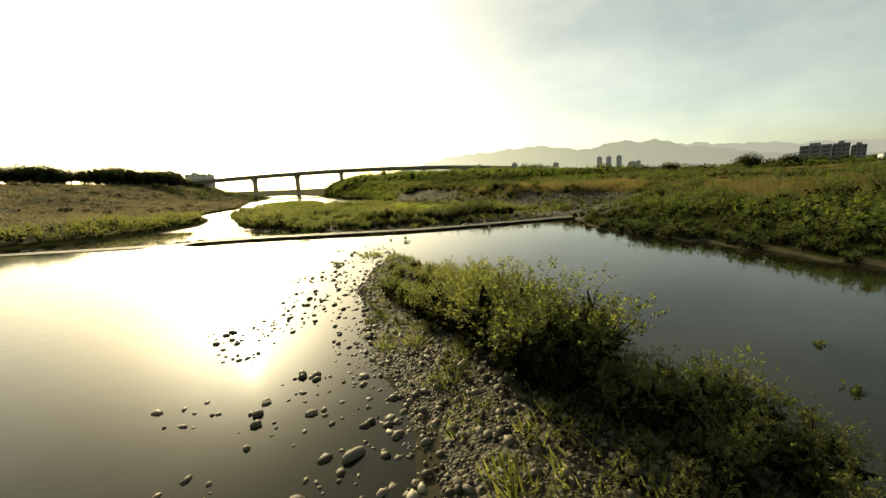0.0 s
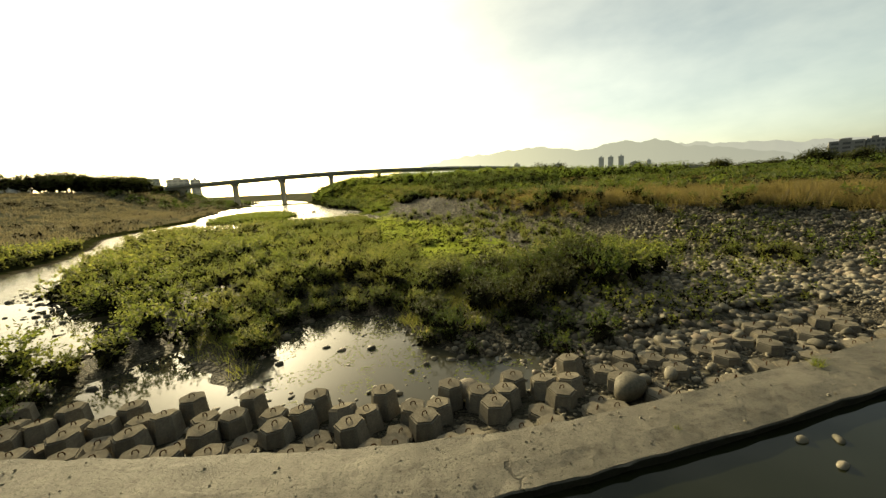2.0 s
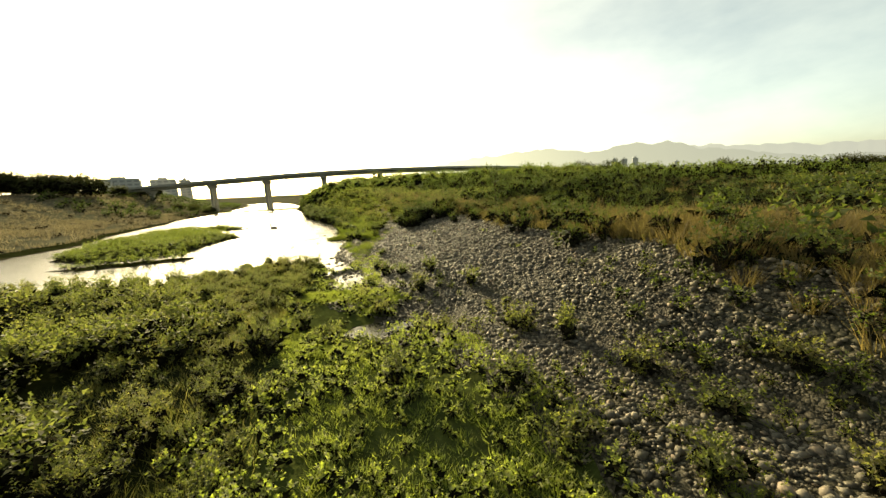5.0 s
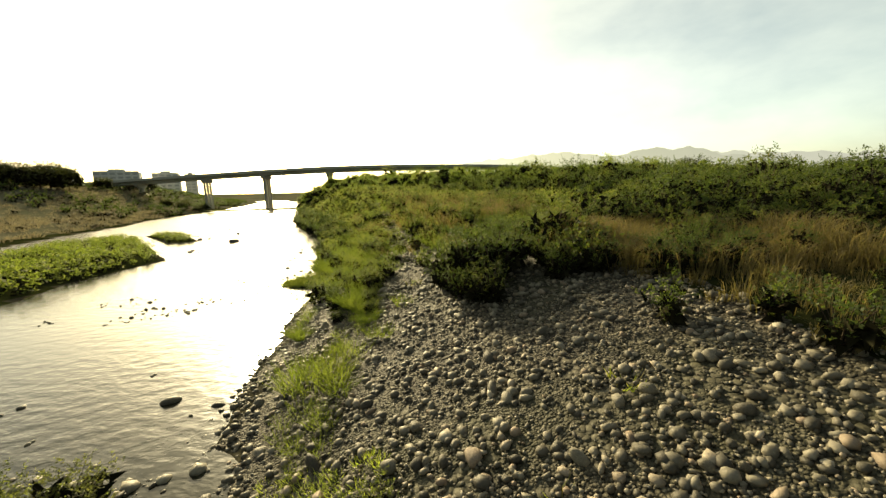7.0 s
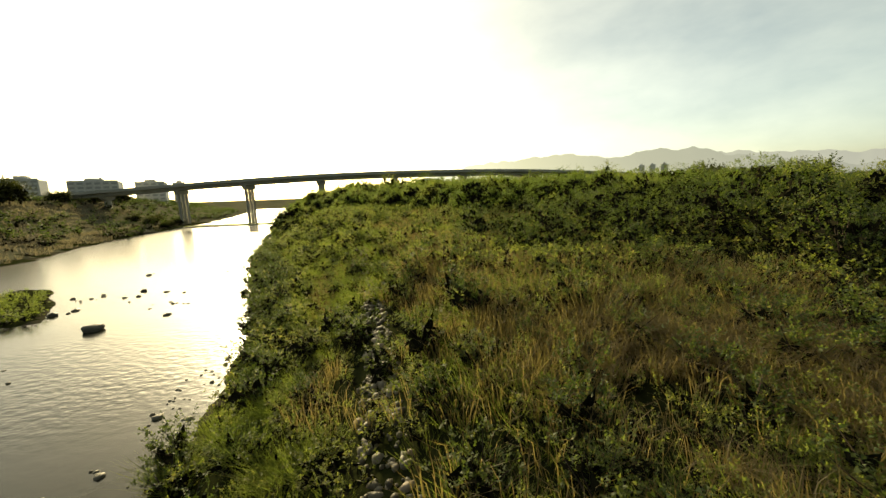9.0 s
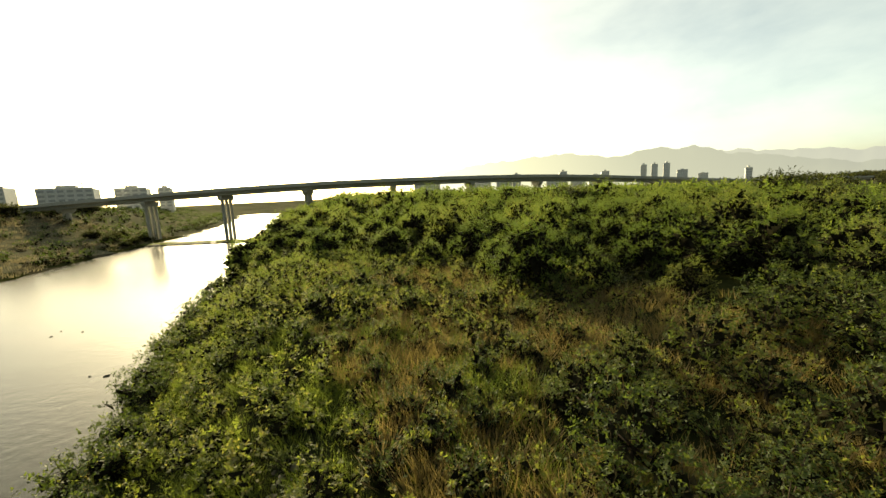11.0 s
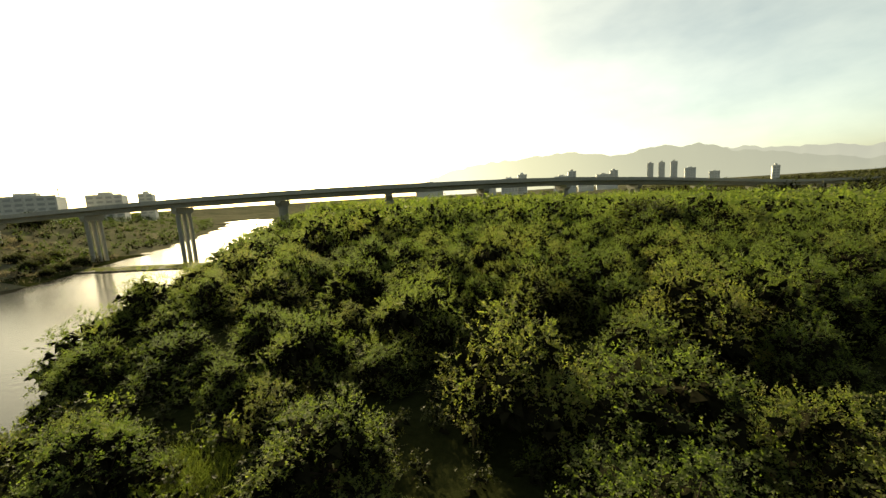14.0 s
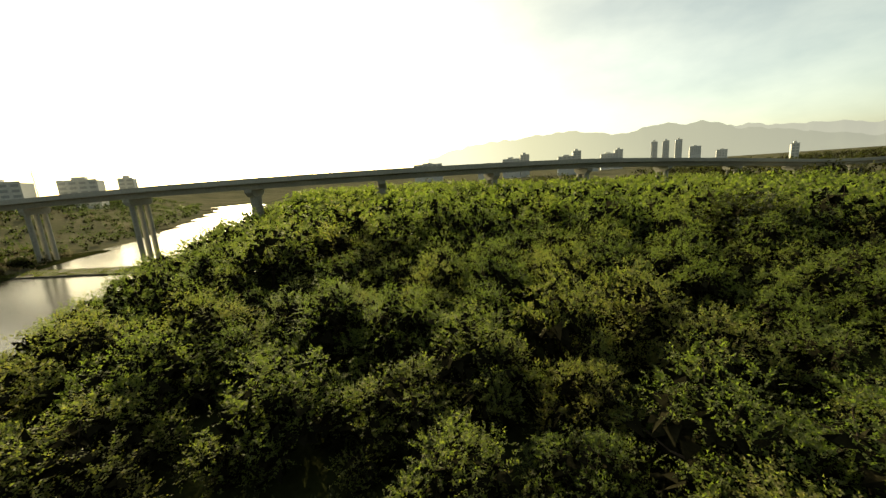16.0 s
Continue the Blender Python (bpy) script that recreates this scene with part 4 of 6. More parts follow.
def stuff(name, bases, x, y, sizes, mat, label, cat, gen, sink=0.0, smooth=False):
    """Many small plants joined into one object."""
    pts = on_ground(x, y, sink)
    pairs, slots = [], []
    which = np.arange(len(x)) % len(bases)
    for k, (v, f, *leafy) in enumerate(bases):
        m = which == k
        if m.any():
            pairs.append(spread(v, f, pts[m], np.asarray(sizes)[m], gen.random(m.sum()) * 6.283))
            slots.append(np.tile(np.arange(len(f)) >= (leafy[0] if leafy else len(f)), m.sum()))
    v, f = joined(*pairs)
    return tagged(new(name, mesh_of(name, v, f, [mat, M_TWIG_SHADE], np.concatenate(slots), smooth=smooth)), label, cat, kind="stuff")


def scatter(gen, n, x0, x1, y0, y1, keep):
    x, y = gen.uniform(x0, x1, n), gen.uniform(y0, y1, n)
    m = keep(x, y)
    return x[m], y[m]


def thinned(x, y, gap):
    """Keeps spots that stand at least gap apart."""
    taken, out = {}, []
    for n, (a, b) in enumerate(zip(x, y)):
        i, j = int(a // gap), int(b // gap)
        if all((a - x[m]) ** 2 + (b - y[m]) ** 2 >= gap * gap for p in (-1, 0, 1) for q in (-1, 0, 1) for m in taken.get((i + p, j + q), ())):
            taken.setdefault((i, j), []).append(n)
            out.append(n)
    return x[out], y[out]


gen = np.random.default_rng(11)
WILLOWS = [shrub_proto("shrub", gen, 1.45, 0.95, 2400, 0.070, 0.037, M_WILLOW, 12, 60) for _ in range(5)]
MID_WILLOWS = [shrub_proto("shrub", gen, 1.45, 0.95, 560, 0.15, 0.08, M_WILLOW, 9, 40) for _ in range(5)]
BIG_WILLOWS = [shrub_proto("shrub", gen, 2.25, 1.4, 6200, 0.090, 0.048, M_WILLOW, 24, 170) for _ in range(3)]
WEEDS = [shrub_proto("shrub", gen, 1.3, 0.9, 720, 0.085, 0.046, M_GREEN, 9) for _ in range(4)]
TREES = [tree_proto(gen, 5.3, 2.8, 6800, 0.125, 0.074, M_TREE, 13, 0.95, 0.22, shade_bits=170) for _ in range(5)]
FINE_TREES = [tree_proto(gen, 5.3, 2.8, 12500, 0.105, 0.062, M_TREE, 14, 0.95, 0.22, shade_bits=220) for _ in range(4)]
MID_TREES = [tree_proto(gen, 5.3, 2.9, 3600, 0.165, 0.095, M_TREE, 12, 0.95, 0.22, shade_bits=120) for _ in range(5)]
SAPLINGS = [tree_proto(gen, 3.0, 1.3, 1700, 0.105, 0.062, M_GREEN, 12, 0.8, 0.25, shade_bits=50) for _ in range(4)]
LEAN_TREES = [tree_proto(gen, 5.0, 0.85, 1100, 0.10, 0.042, M_GREEN, 10, 0.8, 0.5, 0.26, 0) for _ in range(2)]
BROAD = [tree_proto(gen, 8.0, 5.0, 4200, 0.40, 0.24, M_DARK, 22, 0.62, 0.42, shade_bits=150, skirt=0.62) for _ in range(3)]

# shrubs on the gravel spit
gen = np.random.default_rng(12)
sx = np.array([2.2, 2.9, 1.7, 2.3, 3.1, 1.1, 1.4, 0.4, 0.9, -0.5, -1.2, 0.2, 1.1, 0.8, 0.7, -0.8, -2.0, 0.2, -0.5, -1.4, -2.1, -2.6, 4.1, 4.7, 5.3, 4.0, 5.9, 5.0, 6.5, 3.3, 5.8, 4.4])
sy = np.array([7.3, 7.5, 8.5, 8.5, 8.3, 9.5, 10.3, 10.7, 12.1, 11.9, 13.5, 13.9, 12.9, 11.0, 15.1, 15.9, 14.7, 17.6, 19.2, 20.8, 18.0, 19.9, 6.4, 5.7, 4.7, 4.8, 3.5, 3.4, 2.1, 6.1, 1.5, 2.4])
sizes = np.array([1.02, 1.00, 0.95, 0.98, 0.76, 0.88, 0.98, 0.74, 0.80, 0.52, 0.46, 0.60, 0.76, 0.74, 0.56, 0.44, 0.40, 0.46, 0.34, 0.28, 0.31, 0.28, 0.52, 0.60, 0.56, 0.46, 0.50, 0.48, 0.48, 0.58, 0.44, 0.40])
plant("shrub", BIG_WILLOWS, on_ground(sx, sy, 0.05), sizes, "olive-green bushy shrub on the gravel spit in the pool", "shrub", "shrubs on the gravel spit", ("foliage", "stem_fan"))


# shrubs on the island below the weir
def on_island(x, y):
    ok = (signed(x, y, RIVER) < -0.25) & (signed(x, y, POND) < -0.4) & (x < toe(y) - 1.0) & (y > weir_mid(x) + 3.5)
    bend = 2.4 * (wave(x, y, 4) - 0.5)
    marsh = ((x > marsh_left(y) + bend) & (x < marsh_right(y) + bend) & (y > 57)) | ((x > marsh_right(y) + bend) & (y > 57))
    stony = (x > -1.5) & (y < 46.8 + 0.5 * np.clip(x, 0, 9))
    return ok & ~marsh & ~stony & (ground_z(x, y) > LOW + 0.03)


x, y = scatter(gen, 6000, -60, 10, 43, 113, on_island)
x, y = thinned(x, y, 1.3)
near = np.argsort(np.abs(x + 2 + 0.13 * (y - 44)) + 0.12 * np.abs(y - 54) - 9 * ease(y, 92, 104))
first, mid, rest = near[:160], near[160:350], near[350:]
label = "yellowish olive feathery shrub on the river island"
isle = (0.5 + 0.95 * wave(x, y, 3.5)) * (1 - 0.22 * ease(y, 94, 101))
# two of three leaf colours go darker, painting in the corner's deep shade
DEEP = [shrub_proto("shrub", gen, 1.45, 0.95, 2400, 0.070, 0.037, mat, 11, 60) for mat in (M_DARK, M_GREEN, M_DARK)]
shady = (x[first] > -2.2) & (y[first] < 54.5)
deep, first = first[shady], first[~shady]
plant("shrub", DEEP, on_ground(x[deep], y[deep], 0.05), 0.65 + 0.95 * wave(x[deep], y[deep], 3.5), "dark green bushy shrub between pond and cobbles, darkened as if in shade", "shrub", "shrubs on the island", ("foliage", "stem_fan"))
plant("shrub", WILLOWS, on_ground(x[first], y[first], 0.05), isle[first], label, "shrub", "shrubs on the island", ("foliage", "stem_fan"))
stuff("island_shrubs", [arrays(q) for q in MID_WILLOWS], x[mid], y[mid], isle[mid], M_WILLOW, "yellowish olive shrubs in the middle of the island", "scrub", gen)
bx, by = np.array([-15.0, -15.8, -14.8, -16.0, -14.5, -15.3, -16.4]), np.array([46.5, 47.5, 48.4, 46.0, 45.8, 45.2, 48.6])
plant("shrub", WILLOWS, on_ground(bx, by, 0.05), [0.55, 0.5, 0.45, 0.5, 0.42, 0.4, 0.45], label, "shrub", "shrubs on the island", ("foliage", "stem_fan"))
low_willow = [shrub_proto("shrub", gen, 1.5, 1.0, 170, 0.22, 0.12, M_WILLOW, 6, 16) for _ in range(4)]
if len(rest):
    stuff("island_scrub", [arrays(q) for q in low_willow], x[rest], y[rest], isle[rest], M_WILLOW, "olive scrub that covers the rest of the island", "scrub", gen)

# shrubs at the head of the island, beside the inlet
x, y = scatter(gen, 1500, -27, -13, 96, 110, lambda x, y: (ground_z(x, y) > LOW + 0.04) & (signed(x, y, RIVER) < -0.5) & (x < marsh_left(y) - 0.2))
x, y = thinned(x, y, 0.95)
plant("shrub", WILLOWS, on_ground(x, y, 0.05), 0.38 + 0.4 * wave(x, y, 2.4), label, "shrub", "shrubs on the island", ("foliage", "stem_fan"))

# green weeds round the pond, along the pool and on the islets
def weedy(x, y):
    a = (np.abs(signed(x, y, POND) + 1.3) < 1.2) & (y > weir_mid(x) + 3.6 + 3.0 * (x < -5.5))
    b = (x > toe(y) - 0.3) & (x < top(y) + 1) & (y < 50) & (y > 4) & (y < weir_mid(x) - 0.5 + 6 * (x > 23))
    return a | b


x, y = scatter(gen, 9000, -20, 40, 4, 60, weedy)
x, y = thinned(x, y, 0.95)
near = np.argsort(np.where(y > weir_mid(x), -100.0, 0.0) + np.abs(x - toe(y)) + 0.25 * np.abs(y - 30))
first, rest = near[:150], near[150:]
plant("weed_bush", WEEDS, on_ground(x[first], y[first], 0.05), 0.4 + 0.6 * wave(x[first], y[first], 4), "dark green leafy weeds at the water's edge", "shrub", "weeds at the water", ("foliage", "stem_fan"))
wx = gen.uniform(-34, -13, 34)
wy = np.interp(wx, wd[:, 0], wd[:, 1]) + gen.uniform(1.6, 3.6, 34)
wz = np.full(34, LOW + 0.02)
plant("water_weed", WEEDS, np.stack([wx, wy, wz], 1), 0.35 + 0.35 * gen.random(34), "dark green leafy weeds between the concrete blocks", "shrub", "weeds at the water", ("foliage", "stem_fan"))
herb = [shrub_proto("shrub", gen, 0.85, 0.62, 180, 0.10, 0.055, M_GRASS, 7, 12) for _ in range(5)]
low_weed = [shrub_proto("shrub", gen, 1.0, 0.9, 120, 0.25, 0.13, M_GRASS, 6, 12) for _ in range(3)]
far_weed = [shrub_proto("shrub", gen, 1.0, 0.9, 110, 0.20, 0.11, M_GRASS, 5, 10) for _ in range(3)]
stuff("bank_scrub", [arrays(q) for q in low_weed], x[rest], y[rest], 0.6 + 0.7 * wave(x[rest], y[rest], 4), M_GREEN, "dark green scrub on the slope beside the pool", "scrub", gen)
x, y = scatter(gen, 16000, -78, -34, 115, 175, lambda x, y: np.maximum(np.maximum(signed(x, y, ISLETS[0]), signed(x, y, ISLETS[1])), signed(x, y, ISLETS[2])) > 0.5)
x, y = thinned(x, y, 1.25)
stuff("islet_scrub", [arrays(q) for q in low_weed], x, y, 0.6 + 0.6 * wave(x, y, 4), M_GRASS, "green scrub that covers low river islets", "scrub", gen)

x, y = scatter(gen, 9000, -32, 8, 44, 113, on_island)
k = np.argsort(np.abs(x + 2 + 0.13 * (y - 44)))[:2000]
tufts_thin = [blades(gen, 26, 0.55, 0.4, 0.7, 0.03) for _ in range(4)]
stuff("island_tufts", tufts_thin, x[k], y[k], 0.6 + 0.8 * wave(x[k], y[k], 3), M_WILLOW, "olive tufts between the shrubs of the island", "grass", gen)

# marsh plants
tufts_low = [blades(gen, 24, 0.34, 0.34, 0.8, 0.04) for _ in range(4)]
x, y = scatter(gen, 30000, -14, 9, 54, 113, lambda x, y: (x > marsh_left(y) - 1) & (x < marsh_right(y) + 1.2 + 2 * wave(x, y, 4)) & (ground_z(x, y) > LOW + 0.02) & (wave(x, y, 2.2) > 0.44))
k = np.argsort(np.abs(y - 73) * (0.5 + gen.random(len(y))))
k = np.concatenate([k[:4200], [n for n in k[4200:] if y[n] > 90][:1100]]).astype(int)
stuff("marsh_plants", tufts_low, x[k], y[k], 0.35 + 0.65 * wave(x[k], y[k], 3), M_LUSH, "bright green low marsh plants on wet ground", "marsh plants", gen)
x, y = scatter(gen, 700, -12, 8, 54, 113, lambda x, y: (x > marsh_left(y)) & (x < toe(y) + 2.5) & (ground_z(x, y) > LOW + 0.05) & ((x < marsh_left(y) + 0.9) | (x > marsh_right(y) - 1.6) | (gen.random(len(x)) < 0.15)))
x, y = thinned(x, y, 2.3)
mound = [shrub_proto("shrub", gen, 0.5, 0.62, 190, 0.085, 0.05, M_LUSH, 8, 12) for _ in range(4)]
mx, my = scatter(gen, 6000, -17, 8, 58, 112, lambda x, y: (x > marsh_left(y) - 0.6) & (x < marsh_right(y) + 0.8) & (ground_z(x, y) > LOW + 0.04) & (wave(x, y, 3.0) > 0.3))
mx, my = thinned(mx, my, 0.72)
k = np.argsort(np.abs(my - 74))[:1050]
stuff("marsh_mounds", [arrays(q) for q in mound], mx[k], my[k], 0.55 + 0.9 * wave(mx[k], my[k], 2.5), M_LUSH, "bright green leafy hummocks of the marsh", "marsh plants", gen)
plant("marsh_shrub", MID_WILLOWS, on_ground(x, y, 0.05), 0.4 + 0.5 * wave(x, y, 5), "small olive shrub standing in the green marsh", "shrub", "shrubs in the marsh", ("foliage", "stem_fan"))

x, y = scatter(gen, 2600, 0, 22, 50, 70, lambda x, y: (x > toe(y) - 1.2) & (x < toe(y) + 1.2 - 1.5 * wave(x, y, 4)) & (ground_z(x, y) > LOW + 0.05) & (y > 52))
x, y = thinned(x, y, 1.2)
plant("marsh_shrub", WILLOWS, on_ground(x, y, 0.05), 0.4 + 0.55 * wave(x, y, 3), "small olive shrub at the foot of the cobble bank", "shrub", "shrubs in the marsh", ("foliage", "stem_fan"))

# tall dry grass on the plateau
tall = [blades(gen, 22, 1.6, 0.5, 0.65, 0.026, True) for _ in range(5)]
tall_mid = [blades(gen, 40, 1.6, 0.6, 0.6, 0.04) for _ in range(5)]
tall_far = [blades(gen, 24, 1.7, 0.9, 0.5, 0.10) for _ in range(4)]


def grassy(x, y):
    d = x - top(y)
    return (d > -0.6 - 1.5 * (wave(x, y, 3) - 0.4)) & (ground_z(x, y) > 0.6)


x, y = scatter(gen, 9000, -16, 24, 98, 140, lambda x, y: grassy(x, y) & (x - top(y) < 14) & ((y < 122) | (wave(x, y, 6) > 0.42)))
stuff("dry_grass", tall, x[:950], y[:950], 0.2 + 0.8 * wave(x[:950], y[:950], 2.6), M_TAN, "tall dry tan grass that covers the bank top", "grass", gen)
x, y = scatter(gen, 16000, -26, 70, 14, 185, lambda x, y: grassy(x, y) & (x - top(y) < 34) & ((y < 98) | ((y > 128) & (y < 160) & (wave(x, y, 6) > 0.5))))
m = np.argsort(np.abs(x - top(y)) + 14 * wave(x, y, 2))[:2600]
stuff("bank_top_grass", tall_mid, x[m], y[m], 0.3 + 1.0 * wave(x[m], y[m], 3.2), M_TAN, "tan grass in clumps along the bank top", "grass", gen)
x, y = scatter(gen, 9000, 0, 240, 10, 190, lambda x, y: grassy(x, y) & (x - top(y) > 16))
stuff("far_grass", tall_far, x[:2600], y[:2600], 0.4 + 0.35 * wave(x[:2600], y[:2600], 9), M_TAN, "tan meadow grass on the plateau", "grass", gen)
# dark bushes along the edge of the plateau
x, y = scatter(gen, 1800, -12, 40, 20, 135, lambda x, y: (np.abs(x - top(y) - 0.6) < 2.6) & (wave(x, y, 7) > 0.22))
x, y = thinned(x, y, 1.55)
edge_scrub = [shrub_proto("shrub", gen, 1.7, 1.2, 650, 0.12, 0.065, M_GREEN, 9) for _ in range(3)]
plant("edge_bush", edge_scrub, on_ground(x, y, 0.05), 0.5 + 0.7 * wave(x, y, 5), "dark green bush on the edge of the bank top", "shrub", "bushes on the bank's edge", ("foliage", "stem_fan"))

x, y = scatter(gen, 4000, 4, 150, 30, 150, lambda x, y: (x > top(y) + 2 + np.where(y > 100, 22, 0)) & (wave(x, y, 11) > 0.45))
x, y = thinned(x, y, 2.6)
k = np.argsort(x - top(y))[:430]
stuff("plateau_scrub", [arrays(q) for q in low_weed], x[k], y[k], 0.9 + 1.0 * wave(x[k], y[k], 6), M_GREEN, "dark green scrub among the tan grass of the plateau", "scrub", gen)
x, y = scatter(gen, 4000, 2, 32, 48, 100, lambda x, y: (x > toe(y) + 0.5) & (x < top(y)) & (wave(x, y, 5) > 0.57 - 0.16 * (y < 62)))
x, y = thinned(x, y, 1.0)
stuff("bank_weeds", [arrays(q) for q in herb], x[:480], y[:480], 0.4 + 0.75 * wave(x[:480], y[:480], 4), M_GRASS, "green weeds between the cobbles of the bank", "weeds", gen)

# weeds and grass among the cobbles before the bank, and full clumps along its edge
x, y = scatter(gen, 6000, -12, 16, 57, 100, lambda x, y: (x > marsh_right(y) + 0.4) & (x < toe(y) + 1.5) & (wave(x, y, 2.8) > 0.42))
x, y = thinned(x, y, 0.75)
stuff("flood_weeds", [arrays(q) for q in herb], x[:560], y[:560], 0.3 + 0.75 * wave(x[:560], y[:560], 2.2), M_GRASS, "low green weeds between the cobbles beside the marsh", "weeds", gen)
x, y = scatter(gen, 5000, 3, 30, 45, 62, lambda x, y: (y > weir_mid(x) + 4.5) & (x < toe(y) + 4) & (wave(x, y, 3.2) > 0.52) & (signed(x, y, POND) < -1))
x, y = thinned(x, y, 0.8)
stuff("apron_weeds", [arrays(q) for q in herb], x[:170], y[:170], 0.35 + 0.7 * wave(x[:170], y[:170], 2.5), M_GRASS, "green weeds between the cobbles below the weir", "weeds", gen)
x, y = scatter(gen, 9000, 5, 60, 46, 100, lambda x, y: (x > top(y) - 0.8 - 1.6 * wave(x, y, 4)) & (x < top(y) + 15) & (wave(x, y, 5) > 0.3))
x, y = thinned(x, y, 0.75)
k = np.argsort(np.abs(x - top(y)) * (0.4 + wave(x, y, 3)))[:620]
rush = [blades(gen, 70, 1.25, 0.42, 0.55, 0.03) for _ in range(5)]
stuff("edge_grass", rush, x[k], y[k], 0.6 + 0.7 * wave(x[k], y[k], 3), M_TAN, "full tan grass clumps along the edge of the bank top", "grass", gen)

def wooded(x, y):
    edge = np.interp(x, [-60, -46, -29, -20, -16.7, -12.6, -5.3, -1.5, 2.4, 10, 40, 90], [209, 203, 197, 191.5, 187.5, 183.5, 180.5, 177, 173.5, 168, 160, 150])
    return (x > toe(y) + 0.8 + 2 * wave(x, y, 11)) & (y > edge + 4 * (wave(x, y, 9) - 0.3))


# yellow-green grass and weeds on the river slope
def cobble_strip(x, y):
    return (np.abs(x + 13.2 + 0.27 * (y - 134.5) + 0.8 * (wave(x, y, 4) - 0.5)) < 0.75 + 0.14 * np.clip(137 - y, 0, 12) - 0.01 * np.clip(y - 137, 0, 30)) & (y > 119) & (y < 168)


tall_green = [blades(gen, 60, 1.15, 0.55, 0.75, 0.024) for _ in range(5)]
x, y = scatter(gen, 16000, -70, 6, 112, 235, lambda x, y: (x > toe(y) + 0.3) & (x < top(y) + 9) & ((y > 127) | ((wave(x, y, 4) > 0.36) & (y > 113) & (x < toe(y) + 2.0 + 0.45 * (y - 113)))))
m = ~(cobble_strip(x, y) & (gen.random(len(x)) < 0.85))
x, y = x[m], y[m]
m = (y < 127) | (y > 158) | (wave(x, y, 2.6) > 0.46)
x, y = x[m], y[m]
k = np.argsort(np.hypot(x + 14, (y - 155) * 0.7))[:2000]
stuff("slope_grass", tall_green, x[k], y[k], 0.35 + 1.0 * wave(x[k], y[k], 2.6) ** 1.3, M_GRASS, "yellow-green tall grass on the river slope", "grass", gen)
bushx = np.array([-8.6, -7.5, -8.0, -6.6, -5.6, -6.8, -4.6, -3.4, -5.0, -2.2, -1.0, -3.0, 0.4, 1.6, -0.2, -7.4, -5.8, -4.2, -2.4, -0.8, 1.0, -8.6, -6.4, 2.6])
bushy = np.array([121.6, 120.9, 123.4, 121.8, 120.6, 124.2, 120.0, 119.4, 122.4, 119.2, 118.6, 121.6, 118.4, 117.6, 121.0, 126.0, 125.6, 124.6, 124.0, 123.4, 121.6, 125.6, 127.4, 119.6])
few = np.arange(len(bushx)) % 5 < 3
bushx = np.concatenate([bushx[few], [-8.3, -7.6, -8.8, -5.0, -1.5]])
bushy = np.concatenate([bushy[few], [119.4, 118.9, 120.2, 119.5, 118.2]])
dense_scrub = [shrub_proto("shrub", gen, 1.7, 1.2, 2600, 0.066, 0.034, M_GREEN, 14, 70) for _ in range(3)]
plant("edge_bush", dense_scrub, on_ground(bushx, bushy, 0.05), 0.55 + 0.75 * wave(bushx, bushy, 2.0), "dark green bush on the edge of the bank top", "shrub", "bushes on the bank's edge", ("foliage", "stem_fan"))
x, y = scatter(gen, 4000, -62, 8, 112, 205, lambda x, y: (x > toe(y) + 0.2) & (x < top(y) + 14) & ((y > 126) | ((wave(x, y, 5) > 0.55) & (x < toe(y) + 5))))
m = ~(cobble_strip(x, y) & (gen.random(len(x)) < 0.85))
x, y = thinned(x[m], y[m], 1.7)
near = np.argsort(np.hypot((x + 8) * 0.8, (y - 146) * 0.75))
first, rest = near[:230], near[230:]
plant("weed_bush", WEEDS, on_ground(x[first], y[first], 0.05), 0.65 + 0.9 * wave(x[first], y[first], 3), "leafy green bush among the slope grass", "shrub", "bushes on the slope", ("foliage", "stem_fan"))
stuff("slope_scrub", [arrays(q) for q in herb], x[rest], y[rest], 1.1 + 1.1 * wave(x[rest], y[rest], 4), M_GRASS, "yellow-green scrub on the river slope", "scrub", gen)

vx, vy = scatter(gen, 900, -17, -3, 121, 141, lambda x, y: (x > toe(y) + 2.2) & ~(cobble_strip(x, y) & (gen.random(len(x)) < 0.75)))
vx, vy = thinned(vx, vy, 1.25)
plant("edge_bush", dense_scrub, on_ground(vx[:58], vy[:58], 0.05), 0.3 + 0.45 * wave(vx[:58], vy[:58], 2.0), "low dark green bush beside the cobble strip", "shrub", "bushes on the bank's edge", ("foliage", "stem_fan"))
rx, ry = scatter(gen, 700, -50, -20, 146, 205, lambda x, y: (x > toe(y) - 0.1) & (x < toe(y) + 3.6) & ((wave(x, y, 5) > 0.45) | (y > 160)))
rx, ry = thinned(rx, ry, 1.25)
k = np.argsort(np.abs(ry - 175))[:125]
rx, ry = rx[k], ry[k]
plant("riverside_bush", edge_scrub, on_ground(rx, ry, 0.05), 0.7 + (0.3 + 0.6 * wave(rx, ry, 4)) * ease(ry, 150, 168), "leafy olive-green bush along the river's edge", "bush", "bushes along the river", ("foliage", "stem_fan"))
kx, ky = np.array([-8.4, -7.3, -9.3, -6.4, -5.0, -4.2]), np.array([121.5, 121.2, 122.0, 121.9, 121.0, 123.2])
plant("edge_bush", dense_scrub, on_ground(kx, ky, 0.05), [1.7, 1.55, 1.15, 1.25, 0.9, 1.5], "big dense dark green bush on the edge of the bank top", "shrub", "bushes on the bank's edge", ("foliage", "stem_fan"))
hx, hy = np.array([12.0, 13.2, 10.9, 14.6, 11.6]), np.array([74.6, 76.6, 77.6, 73.4, 80.2])
